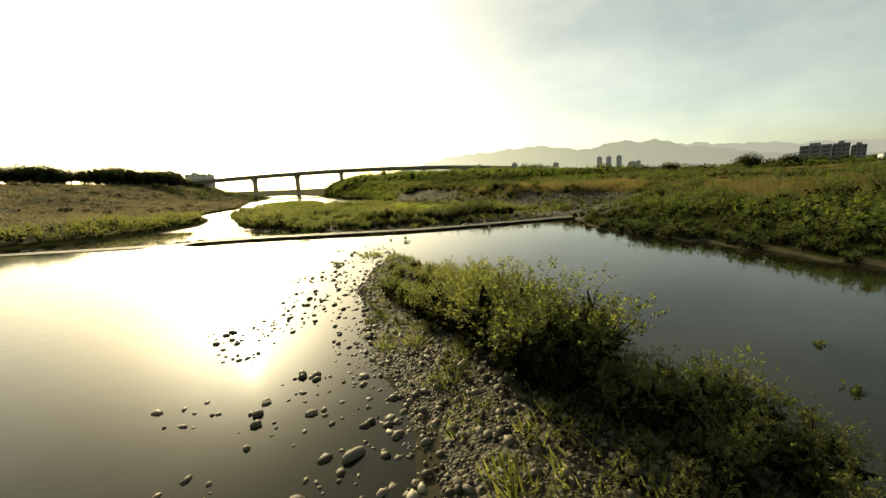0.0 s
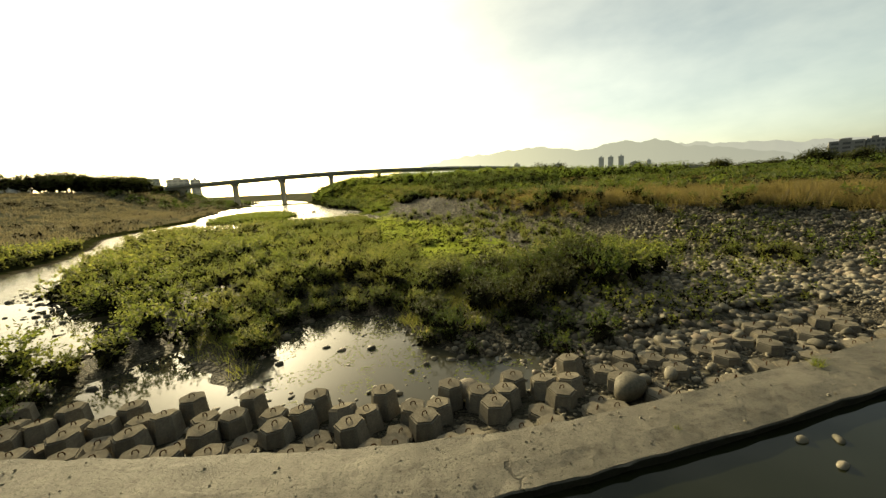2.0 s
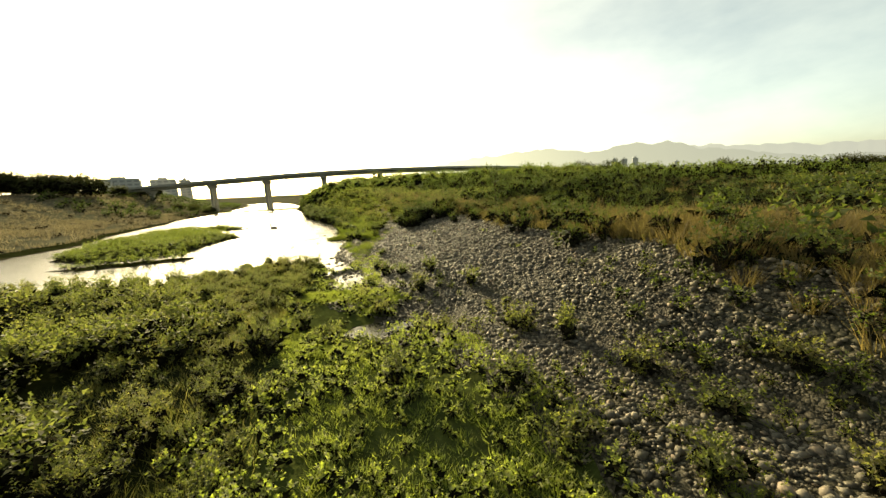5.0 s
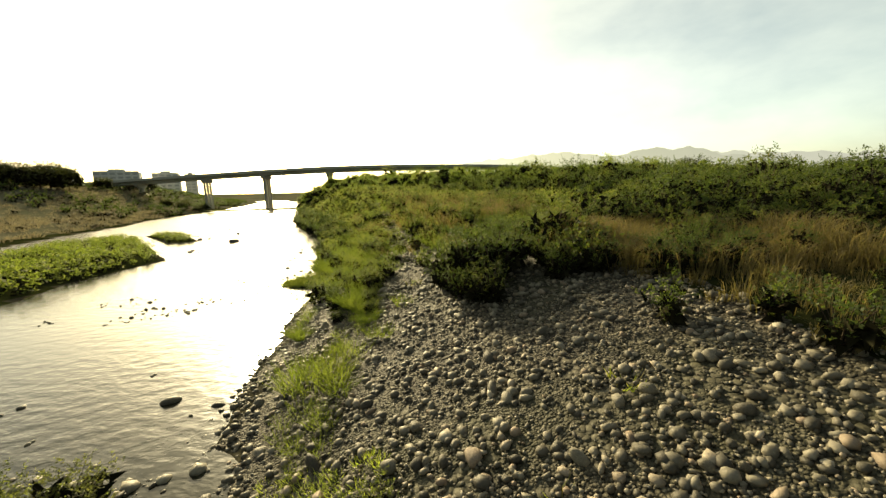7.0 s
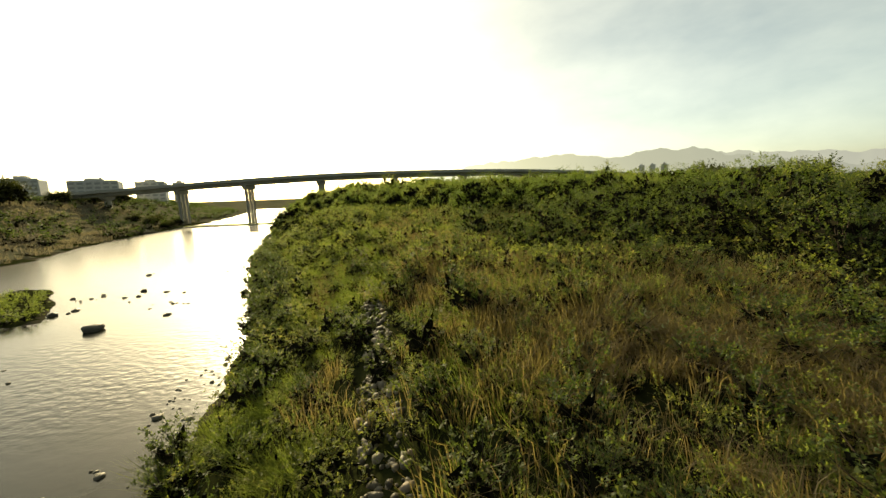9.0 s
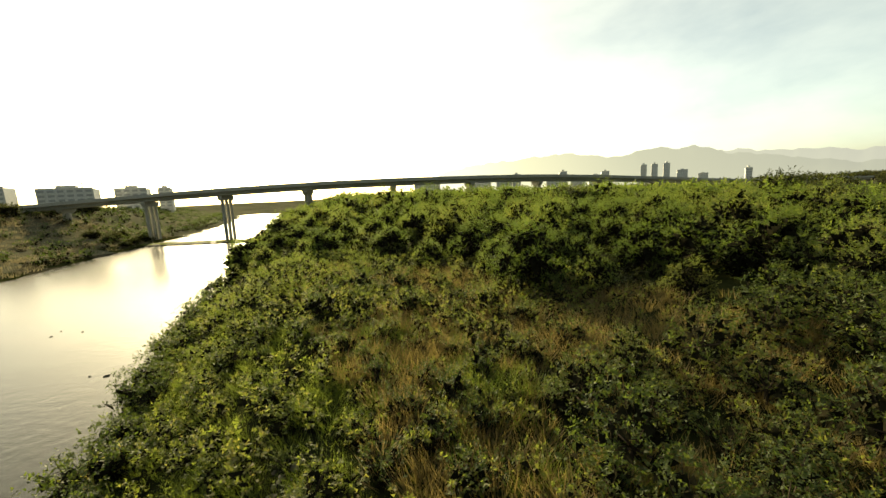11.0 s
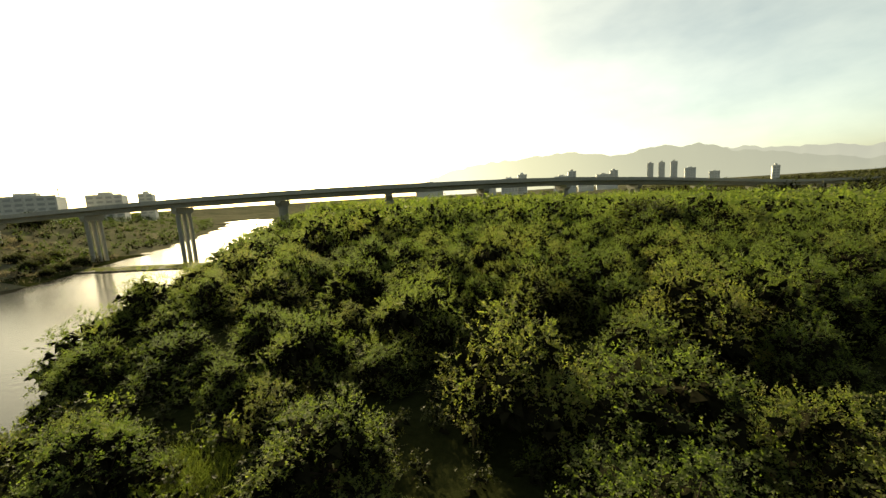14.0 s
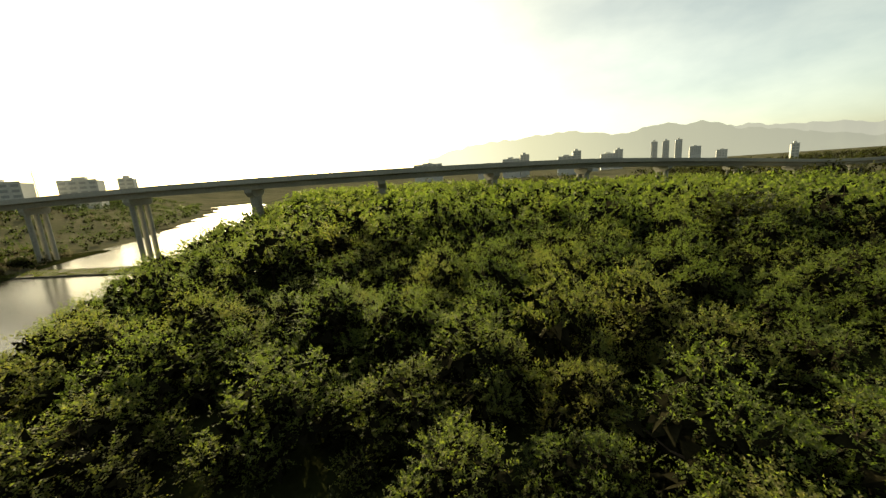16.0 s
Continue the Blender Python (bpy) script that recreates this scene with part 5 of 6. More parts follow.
plant("edge_bush", dense_scrub, on_ground(hx, hy, 0.05), [1.25, 1.1, 0.85, 0.9, 0.7], "tall dark green bush at the top of the cobble bank", "shrub", "bushes on the bank's edge", ("foliage", "stem_fan"))
cx_, cy_ = np.array([-22.2, -21.4, -20.7, -4.95, -4.7, -14.3, -13.6, -16.8, -16.2, -13.0, -17.2, -17.6, -15.4]), np.array([133.8, 134.1, 134.6, 25.8, 25.6, 123.4, 122.6, 122.2, 121.4, 121.0, 134.4, 131.0, 127.4])
ux, uy = scatter(gen, 300, -24, -14, 130, 147, lambda x, y: (x > toe(y) + 0.4) & (x < toe(y) + 4.5) & ~cobble_strip(x, y))
ux, uy = thinned(ux, uy, 1.5)
ux, uy = ux[:22], uy[:22]
plant("grass_clump", [(mesh_of("clump", *blades(gen, 420, 1.25, 0.45, 0.85, 0.022), M_GRASS), mesh_of("root_stock", *sticks([((0, 0, -0.1), (0, 0, 0.12), 0.28, 0.18)], 7), M_TWIG_SHADE)) for _ in range(2)],
      on_ground(np.concatenate([cx_, ux]), np.concatenate([cy_, uy]), 0.03), [0.55, 0.7, 0.8, 0.85, 0.7, 1.25, 1.0, 0.7, 0.65, 0.7, 1.1, 0.9, 0.8] + list(0.95 + 0.55 * gen.random(len(ux))), "rounded clump of yellow-green grass at the water's edge", "grass clump", "grass clumps at the river", ("tussock", "root_stock"))
x, y = scatter(gen, 400, -23.4, -19.5, 132.8, 136.5, lambda x, y: ground_z(x, y) > LOW + 0.02)
stuff("spit_grass", tufts_low, x, y, 0.7 + 0.8 * wave(x, y, 1.5), M_GRASS, "short green grass on a small spit in the river", "grass", gen)
# leafy weeds that cover the slope and the meadow before the wood
x, y = scatter(gen, 9000, -52, 20, 126, 197, lambda x, y: (x > toe(y) + 0.6) & (x < top(y) + 24) & ~(cobble_strip(x, y) & (gen.random(len(x)) < 0.85)))
m = ~wooded(x, y - 2.0)
x, y = thinned(x[m], y[m], 1.12)
k = np.argsort(np.hypot((x + 12) * 0.85, (y - 165) * 0.62))[:1650]
close = (y[k] < 152) & (np.abs(x[k] + 11) < 10)
k, kn = k[~close], k[close]
fine_herb = [shrub_proto("shrub", gen, 0.85, 0.62, 520, 0.055, 0.028, M_GRASS, 8, 14) for _ in range(5)]
stuff("slope_weeds", [arrays(q) for q in fine_herb], x[kn], y[kn], 0.6 + 0.9 * wave(x[kn], y[kn], 4), M_GRASS, "fine-leaved yellow-green weeds on the river slope", "weeds", gen)
stuff("meadow_weeds", [arrays(q) for q in herb], x[k], y[k], 0.75 + 1.2 * wave(x[k], y[k], 4), M_GRASS, "yellow-green leafy weeds that cover the meadow", "weeds", gen)
x, y = scatter(gen, 1500, -9, 7, 115.5, 127, lambda x, y: (wave(x, y, 3) > 0.3) & (x > top(y) - 1.0) & (y > 117.5))
stuff("edge_dry_grass", tall, x[:330], y[:330], 0.6 + 0.6 * wave(x[:330], y[:330], 3), M_TAN, "tall dry grass among the bushes of the bank's edge", "grass", gen)

x, y = scatter(gen, 4000, -34, 10, 126, 164, lambda x, y: (x > toe(y) + 5) & (x < top(y) + 14) & ~(cobble_strip(x, y) & (gen.random(len(x)) < 0.85)) & (wave(x, y, 5) > 0.35))
stuff("slope_dry_grass", tall, x[:650], y[:650], 0.5 + 0.6 * wave(x[:650], y[:650], 5), M_TAN, "tall dry grass with thin blades among the green weeds", "grass", gen)
x, y = scatter(gen, 4000, -30, 16, 164, 194, lambda x, y: (x > top(y) + 1) & (wave(x, y, 6) > 0.3) & ~wooded(x, y))
stuff("meadow_dry_grass", tall_mid, x[:900], y[:900], 0.45 + 0.5 * wave(x[:900], y[:900], 5), M_TAN, "brownish dry grass among the meadow weeds", "grass", gen)
x, y = scatter(gen, 4500, -60, 20, 180, 235, lambda x, y: (x > toe(y) + 4) & (x < top(y) + 40))
x, y = thinned(x, y, 1.5)
k = np.argsort(np.hypot(x + 18, y - 203))[:430]
# the dark leaf colour stands in for shade beneath the trees
stuff("wood_undergrowth", [arrays(q) for q in herb], x[k], y[k], 0.9 + 0.6 * wave(x[k], y[k], 4), M_DARK, "leafy undergrowth between the trees of the wood", "undergrowth", gen)

plume = [blades(gen, 46, 1.35, 0.3, 0.95, 0.018, True) for _ in range(4)]
x, y = scatter(gen, 2600, -12, 10, 128, 146, lambda x, y: (x > top(y) + 1.5) & (x < top(y) + 16) & (wave(x, y, 3) > 0.42))
stuff("plume_grass", plume, x[:520], y[:520], 0.6 + 0.7 * wave(x[:520], y[:520], 2.5), M_TAN, "arching feathery dry grass on the bank top", "grass", gen)

# tufts and weeds among the cobbles
x, y = scatter(gen, 3000, -24, 30, 44, 128, lambda x, y: (x > toe(y) - 1) & (x < top(y)) & (wave(x, y, 3) > 0.62) & ((y < 92) | (gen.random(len(x)) < 0.12)))
stuff("bank_tufts", tufts_low, x[:520], y[:520], 0.6 + 0.8 * wave(x[:520], y[:520], 3), M_GRASS, "green tufts between the cobbles of the bank", "grass", gen)
x, y = scatter(gen, 1100, -3.6, 10, -2, 26, lambda x, y: (signed(x, y, SPIT) > 0.1) & (wave(x, y, 1.3) > 0.36))
stuff("spit_tufts", tufts_low, x, y, 0.6 + 0.9 * wave(x, y, 3), M_WILLOW, "olive tufts between the stones of the spit", "grass", gen)
x, y = scatter(gen, 700, -3.2, 6, 2.5, 21, lambda x, y: (signed(x, y, SPIT) > 0.4) & (wave(x, y, 1.6) > 0.5))
x, y = thinned(x, y, 0.4)
stuff("spit_weeds", [arrays(q) for q in fine_herb], x, y, 0.3 + 0.35 * wave(x, y, 2), M_WILLOW, "low leafy weeds between the stones of the spit", "weeds", gen)

# young trees on the plateau
x, y = scatter(gen, 1500, -18, 70, 112, 190, lambda x, y: (x > top(y) + 2 + 9 * wave(x, y, 9)) & (wave(x, y, 12) > 0.30 - 0.003 * (y - 112)))
x, y = thinned(x, y, 2.1)
near = np.argsort(np.hypot(x - 8, y - 150))[:150]
plant("young_tree", SAPLINGS, on_ground(x[near], y[near], 0.05), 0.5 + 0.5 * wave(x[near], y[near], 9) + 0.6 * gen.random(150)[:len(near)] ** 2 + 0.2 * ease(x[near] - top(y[near]), 8, 20) - 0.4 * ease(-y[near], -132, -120), "young green broadleaf tree in the plateau grass", "tree", "young trees on the plateau", ("crown", "trunk"))
hx, hy = np.array([2.6, 4.4, 6.6, 8.6, 3.6, 1.2, -0.9, 0.8, 3.1, 2.2, 6.3, 9.5, 12.0, 10.8, 14.0, 7.8, 16.5, 13.2]), np.array([128.4, 129.8, 131.0, 127.4, 132.4, 131.2, 128.6, 127.2, 126.4, 125.0, 133.6, 131.0, 128.4, 134.6, 132.0, 136.8, 129.4, 138.2])
plant("young_tree", SAPLINGS, on_ground(hx, hy, 0.05), [1.15, 1.25, 1.2, 1.15, 1.1, 0.9, 1.2, 1.1, 1.25, 0.9, 1.3, 1.2, 1.05, 1.35, 1.25, 1.1, 1.4, 1.3], "dense dark green young tree at the edge of the bank top", "tree", "young trees on the plateau", ("crown", "trunk"))
hx, hy = np.array([13.0, 13.6, 0.6, 11.5, 0.5, 15.5, 21.0]), np.array([78.5, 88.0, 111.5, 127.0, 139.0, 112.0, 103.0])
plant("young_tree", LEAN_TREES, on_ground(hx, hy, 0.05), [0.55, 0.5, 1.18, 0.6, 0.6, 0.6, 0.6], "slim young tree with thin leaves on the bank top", "tree", "slim trees on the bank", ("crown", "trunk"))

x, y = scatter(gen, 500, 2, 28, 108, 130, lambda x, y: (x > top(y) + 4) & (wave(x, y, 6) > 0.35))
x, y = thinned(x, y, 1.7)
plant("young_tree", SAPLINGS, on_ground(x[:46], y[:46], 0.05), 0.4 + 0.45 * wave(x[:46], y[:46], 4), "young green broadleaf tree in the plateau grass", "tree", "young trees on the plateau", ("crown", "trunk"))

# the wood before the bridge
x, y = scatter(gen, 12000, -100, 90, 165, 400, lambda x, y: wooded(x, y) & (gen.random(len(x)) < np.where(y > 270, 0.35, 1.0)))
x, y = thinned(x, y, 3.8)
near = np.argsort(np.hypot((x + 15) * 0.75, (y - 211) * 0.85))
fine, first, mid, rest = near[:95], near[95:190], near[190:280], near[280:]
lift = np.minimum(0.5 + 0.4 * wave(x, y, 14) + 0.65 * gen.random(len(x)) ** 1.3, 1.05 + 0.2 * gen.random(len(x))) * np.where((x < -28) & (y < 216), 0.72, 1.0)
tall_share = ease(y, 222, 245) * (x + 19 > -0.40 * (y - 188))
plant("tree", FINE_TREES, on_ground(x[fine], y[fine], 0.1), lift[fine], "leafy green tree in the riverside wood", "tree", "trees of the riverside wood", ("crown", "trunk"))
plant("tree", TREES, on_ground(x[first], y[first], 0.1), lift[first], "leafy green tree in the riverside wood", "tree", "trees of the riverside wood", ("crown", "trunk"))
plant("tree", MID_TREES, on_ground(x[mid], y[mid], 0.1), lift[mid] + 0.45 * tall_share[mid], "leafy green tree in the riverside wood", "tree", "trees of the riverside wood", ("crown", "trunk"))
rough_tree = [tree_proto(gen, 5.6, 2.9, 330, 0.40, 0.28, M_TREE, 14, 0.85, 0.25, shade_bits=30) for _ in range(5)]
stuff("riverside_wood", [arrays(q) for q in rough_tree], x[rest], y[rest], np.where(y[rest] > 270, 0.8, 0.6) + 0.5 * wave(x[rest], y[rest], 8) + 0.6 * tall_share[rest], M_TREE, "dense green wood that goes on to the bridge", "wood", gen)
x, y = scatter(gen, 5000, -70, 420, 120, 420, lambda x, y: (x > 40 + 0.12 * np.abs(y - 190)) & (y > 150 - 0.06 * x) & (wave(x, y, 30) > 0.25))
x, y = thinned(x, y, 5.5)
far_tree = [tree_proto(gen, 6.0, 3.8, 190, 0.62, 0.45, M_TREE, 14, shade_bits=30) for _ in range(5)]
stuff("far_wood", [arrays(q) for q in far_tree], x[:540], y[:540], 0.36 + 0.32 * wave(x[:540], y[:540], 14), M_TREE, "far green wood on the plain", "wood", gen)
x, y = scatter(gen, 5000, -260, 1100, 340, 1300, lambda x, y: (x > toe(np.minimum(y, 890)) + 8) & (wave(x, y, 90) > 0.30 + 0.12 * (x > toe(np.minimum(y, 890)) + 90)))
x, y = thinned(x, y, 12)
k = np.argsort(y - 0.62 * x)
x, y = x[k], y[k]
stuff("distant_wood", [arrays(q) for q in far_tree], x[:700], y[:700], 1.15 + 0.9 * wave(x[:700], y[:700], 60), M_DARK, "distant dark woods on the plain", "wood", gen)

# broad umbrella trees that stand over the wood
bx, by, bz = np.array([33.0, 46, 57, 75, 92, 118, 58.6, 12, 64, 150, 180]), np.array([206.0, 222, 214, 214, 205, 190, 246, 251.4, 250, 180, 190]), [0.8, 0.8, 0.95, 0.8, 0.85, 0.9, 1.25, 1.0, 1.15, 0.95, 1.0]
plant("broad_tree", BROAD, on_ground(bx, by, 0.1), bz, "broad dark umbrella-shaped tree above the wood", "tree", "broad trees", ("crown", "trunk"))

# left bank
def left_share(x, y):
    e, c = np.interp(y, LEFT_Y, LEFT_X), np.interp(y, LEFT_Y, CREST_X)
    return (e - x) / (e - c)


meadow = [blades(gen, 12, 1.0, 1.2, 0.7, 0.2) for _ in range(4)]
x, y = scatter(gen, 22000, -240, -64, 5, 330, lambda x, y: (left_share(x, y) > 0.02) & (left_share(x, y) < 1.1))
stuff("left_meadow", meadow, x[:6500], y[:6500], 0.7 + 0.9 * wave(x[:6500], y[:6500], 8), M_HAZED_HAY, "olive meadow grass on the far bank", "grass", gen)
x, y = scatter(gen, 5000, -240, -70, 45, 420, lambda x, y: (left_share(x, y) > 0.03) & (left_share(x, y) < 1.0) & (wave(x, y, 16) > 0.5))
stuff("left_scrub", [arrays(q) for q in far_weed], x[:520], y[:520], 1.1 + 1.2 * wave(x[:520], y[:520], 9), M_HAZED_HAY, "brownish scrub on the far bank", "scrub", gen)
tk = np.linspace(142, 268, 24)
tx = np.concatenate([np.interp(tk, [142, 213, 262], [-226, -193, -183]) + gen.normal(size=24) * 2, -200 - 3 * np.arange(5), [-196, -205, -215]])
ty = np.concatenate([tk + gen.normal(size=24) * 2, 250 + 9.0 * np.arange(5), [300, 330, 352]])
plant("broad_tree", BROAD, on_ground(tx, ty, 0.1), np.where(np.arange(len(ty)) < 24, 1.25, 0.75) + 0.3 * gen.random(len(ty)), "dark broad tree in the row on the embankment", "tree", "trees on the embankment", ("crown", "trunk"))
x, y = scatter(gen, 6000, -420, -112, 225, 700, lambda x, y: (left_share(x, y) > 0.015) & (left_share(x, y) < 1.3) & (wave(x, y, 22) > 0.25))
x, y = thinned(x, y, 4.5)
k = np.argsort(np.hypot(x + 150, y - 300))[:800]
stuff("far_bank_scrub", [arrays(q) for q in far_weed], x[k], y[k], 2.0 + 1.8 * wave(x[k], y[k], 16), M_GREEN, "dark green scrub on the far bank round the bridge", "scrub", gen)
px, py = np.array([-147.0, -153, -158, -143, -150, -164, -140]), np.array([306.0, 300, 308, 297, 294, 302, 290])
plant("bank_tree", BROAD, on_ground(px, py, 0.1), [0.5, 0.55, 0.6, 0.42, 0.45, 0.6, 0.36], "low dark tree on the bank before the bridge pier", "tree", "trees before the bridge", ("crown", "trunk"))
k = gen.uniform(0, 1, 500)
x, y = -166 + 88 * k, 299 - 0.06 * (-46 + 88 * k) + gen.uniform(-3.2, 3.2, 500)
sill_pts = np.stack([x, y, np.full(500, -0.32)], 1)
v, f = spread(*tufts_low[0], sill_pts, 1.2 + 1.4 * gen.random(500), gen.random(500) * 6.283)
tagged(new("sill_tufts", mesh_of("sill_tufts", v, f, M_GREEN)), "dark grass tufts that grow along the river sill", "grass", kind="stuff")

# ---- far things ----
def city_block(name, x, y, z0, wide, deep, high, floors, bays, turn, label, cat="building", wall=M_FACADE, glass=M_GLASSY):
    ob = tagged(new(name), label, cat, "distant buildings")
    ob.matrix_world = pose(x, y, z0, 0, 0, turn)
    bm = bmesh.new()
    box(bm, -wide / 2, wide / 2, -deep / 2, deep / 2, -12, high)
    bm_part("wall", bm, wall, ob)
    bm = bmesh.new()
    box(bm, -wide * 0.2, wide * 0.15, -deep * 0.2, deep * 0.2, high, high + 0.09 * high + 1.5)
    box(bm, -wide / 2, wide / 2, -deep / 2, -deep / 2 + 0.4, high, high + 0.9)
    bm_part("roof", bm, wall, ob)
    fh, bw = high / floors, wide / bays
    bm = bmesh.new()
    box(bm, -bw * 0.33, bw * 0.33, -0.15, 0.05, 0, fh * 0.5)
    pane = bm_part("window", bm, glass, ob).data
    first = True
    for f in range(floors):
        for b in range(bays):
            w = ob.children[-1] if first else new("window", pane)
            first = False
            w.parent = ob
            w.location = (-wide / 2 + bw * (b + 0.5), -deep / 2, fh * (f + 0.28))
    return ob


city_block("office_building", 419, 414.5, 3, 25, 22, 20.5, 5, 3, -45, "grey office block with few windows behind the woods", wall=M_GREY, glass=M_DARKGLASS)
city_block("office_building", 432.5, 400.5, 3, 12.6, 18, 20.6, 5, 4, -45, "grey storeyed building with open window bays", wall=M_GREY, glass=M_DARKGLASS)
city_block("office_building", 441.3, 391, 3, 10.2, 16, 17.8, 5, 3, -45, "grey storeyed building with open window bays", wall=M_GREY, glass=M_DARKGLASS)
city_block("low_hall", 500, 392, 2, 44, 20, 9, 1, 5, -38, "long low pale hall beside the woods", "building")
for ox in (4, 29, 56):
    city_block("apartment_tower", 722 + ox * 1.37, 1676 - ox * 0.6, 24, 21, 18, 58, 12, 4, -25, "pale high apartment tower before the hills", "tower")
city_block("apartment_block", 846, 1622, 24, 34, 18, 30, 7, 6, -25, "pale apartment block before the hills")
city_block("apartment_block", 157, 825, 12, 26, 20, 20, 6, 4, -10, "pale apartment block beyond the bridge")
city_block("apartment_block", 172, 822, 12, 12, 18, 27, 8, 2, -10, "pale stepped apartment block beyond the bridge")
city_block("apartment_block", 316, 1062, 14, 30, 20, 23, 6, 5, -15, "pale apartment block beyond the bridge")
city_block("apartment_block", 336, 1056, 14, 16, 18, 30, 8, 2, -15, "pale stepped apartment block beyond the bridge")
city_block("apartment_block", 250, 985, 12, 30, 20, 14, 4, 5, -15, "pale low apartment block beyond the bridge")
city_block("apartment_block", 80, 900, 12, 30, 20, 24, 7, 5, -5, "pale apartment block in the haze")
city_block("apartment_block", 40, 930, 12, 36, 20, 18, 5, 5, -5, "pale apartment block in the haze")
city_block("apartment_block", 105, 905, 12, 16, 20, 30, 8, 3, -5, "pale apartment block in the haze")
city_block("apartment_block", -60, 760, 20, 40, 20, 13, 4, 6, 0, "pale apartment block in the haze")
city_block("apartment_tower", 335, 622, 9, 6.5, 6, 15, 5, 2, -28, "small pale tower among the woods", "tower")
city_block("apartment_block", 640, 1180, 14, 22, 14, 16, 4, 4, -30, "small pale block before the hills")
city_block("apartment_block", -300, 425, 15, 30, 22, 16, 5, 6, 35, "pale apartment block on the embankment")
city_block("apartment_block", -330, 400, 15, 20, 20, 18, 6, 4, 35, "pale apartment block on the embankment")
city_block("apartment_block", -382, 372, 15, 34, 20, 18, 6, 6, 40, "pale apartment block on the embankment")
city_block("apartment_block", -301, 481, 15, 22, 20, 17, 5, 4, 32, "pale apartment block on the embankment")
city_block("apartment_block", -318, 540, 15, 11, 14, 19, 6, 2, 30, "slim pale apartment block on the embankment")
v, f = sticks([((-0.9, 0, 0), (-0.5, 0, 34), 0.22, 0.16), ((0.9, 0, 0), (0.5, 0, 34), 0.22, 0.16), ((0, 1.2, 0), (0, 0.7, 34), 0.22, 0.16)]
              + [((-0.9 + 0.02 * k, 0, k), (0.9 - 0.02 * k, 0, k + 2.5), 0.09, 0.09) for k in range(2, 32, 3)], 5)
mast = tagged(new("radio_mast", mesh_of("radio_mast", v, f, M_STEEL)), "grey steel lattice radio mast on the embankment", "mast")
mast.location = (-412, 545, float(ground_z(np.array([-412.0]), np.array([545.0]))[0]) - 0.3)


def ridge(name, dist, stops, base, label):
    """A far range of hills that stands behind everything, its haze painted in as a glow that pales sunward."""
    az = np.linspace(stops[0][0], stops[-1][0], 260)
    el = np.interp(az, [s[0] for s in stops], [s[1] for s in stops])
    el = np.convolve(np.pad(el, 2, "edge"), np.ones(5) / 5, "valid") + 0.30 * (wave(az * 10, az * 0, 9) - 0.5) + 0.16 * (wave(az * 10, az * 0 + 9, 4) - 0.5)
    a = np.radians(az)
    rows = []
    for k in range(7):
        f = k / 6
        d = dist * (0.86 + 0.14 * f)
        z = -40 + (np.tan(np.radians(el)) * dist + 40) * f ** 1.3 + 14 * (wave(az * 8, az * 0 + k * 5, 14) - 0.5) * (0 < k < 6)
        rows.append(np.stack([-16 + np.sin(a) * d, 157 + np.cos(a) * d, z], 1))
    v = np.concatenate(rows)
    i = np.arange(7 * 260).reshape(7, 260)
    q = np.stack([i[:-1, :-1], i[:-1, 1:], i[1:, 1:], i[1:, :-1]], -1).reshape(-1, 4)
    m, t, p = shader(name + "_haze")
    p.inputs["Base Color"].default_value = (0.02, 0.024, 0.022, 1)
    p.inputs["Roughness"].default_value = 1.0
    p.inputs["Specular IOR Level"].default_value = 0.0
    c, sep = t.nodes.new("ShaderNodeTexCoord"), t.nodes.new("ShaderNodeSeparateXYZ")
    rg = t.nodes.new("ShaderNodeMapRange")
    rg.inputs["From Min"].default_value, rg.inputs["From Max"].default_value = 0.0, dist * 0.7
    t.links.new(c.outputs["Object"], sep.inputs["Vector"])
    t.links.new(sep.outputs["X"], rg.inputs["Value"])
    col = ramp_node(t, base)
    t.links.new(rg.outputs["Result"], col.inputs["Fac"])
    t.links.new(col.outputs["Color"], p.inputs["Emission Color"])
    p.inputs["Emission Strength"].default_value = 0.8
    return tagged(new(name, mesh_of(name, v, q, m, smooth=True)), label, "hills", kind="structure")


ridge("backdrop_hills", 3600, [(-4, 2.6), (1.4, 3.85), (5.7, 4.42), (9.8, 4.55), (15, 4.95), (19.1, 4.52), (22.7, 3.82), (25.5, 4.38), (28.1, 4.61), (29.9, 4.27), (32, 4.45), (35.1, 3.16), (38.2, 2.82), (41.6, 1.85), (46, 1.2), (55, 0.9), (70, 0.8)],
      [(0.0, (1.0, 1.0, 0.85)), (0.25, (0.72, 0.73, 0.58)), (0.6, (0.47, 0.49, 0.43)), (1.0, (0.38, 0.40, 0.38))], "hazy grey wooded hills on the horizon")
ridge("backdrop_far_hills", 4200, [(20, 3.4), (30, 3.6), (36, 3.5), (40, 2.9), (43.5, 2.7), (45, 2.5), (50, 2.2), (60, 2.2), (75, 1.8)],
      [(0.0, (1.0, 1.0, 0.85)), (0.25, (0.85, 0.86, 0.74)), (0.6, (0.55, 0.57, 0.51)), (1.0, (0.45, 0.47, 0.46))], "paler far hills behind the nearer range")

# ---- cobbles ----
gen = np.random.default_rng(31)
FINE = [pebble(gen, 2) for _ in range(8)]
COARSE = [pebble(gen, 1) for _ in range(10)]


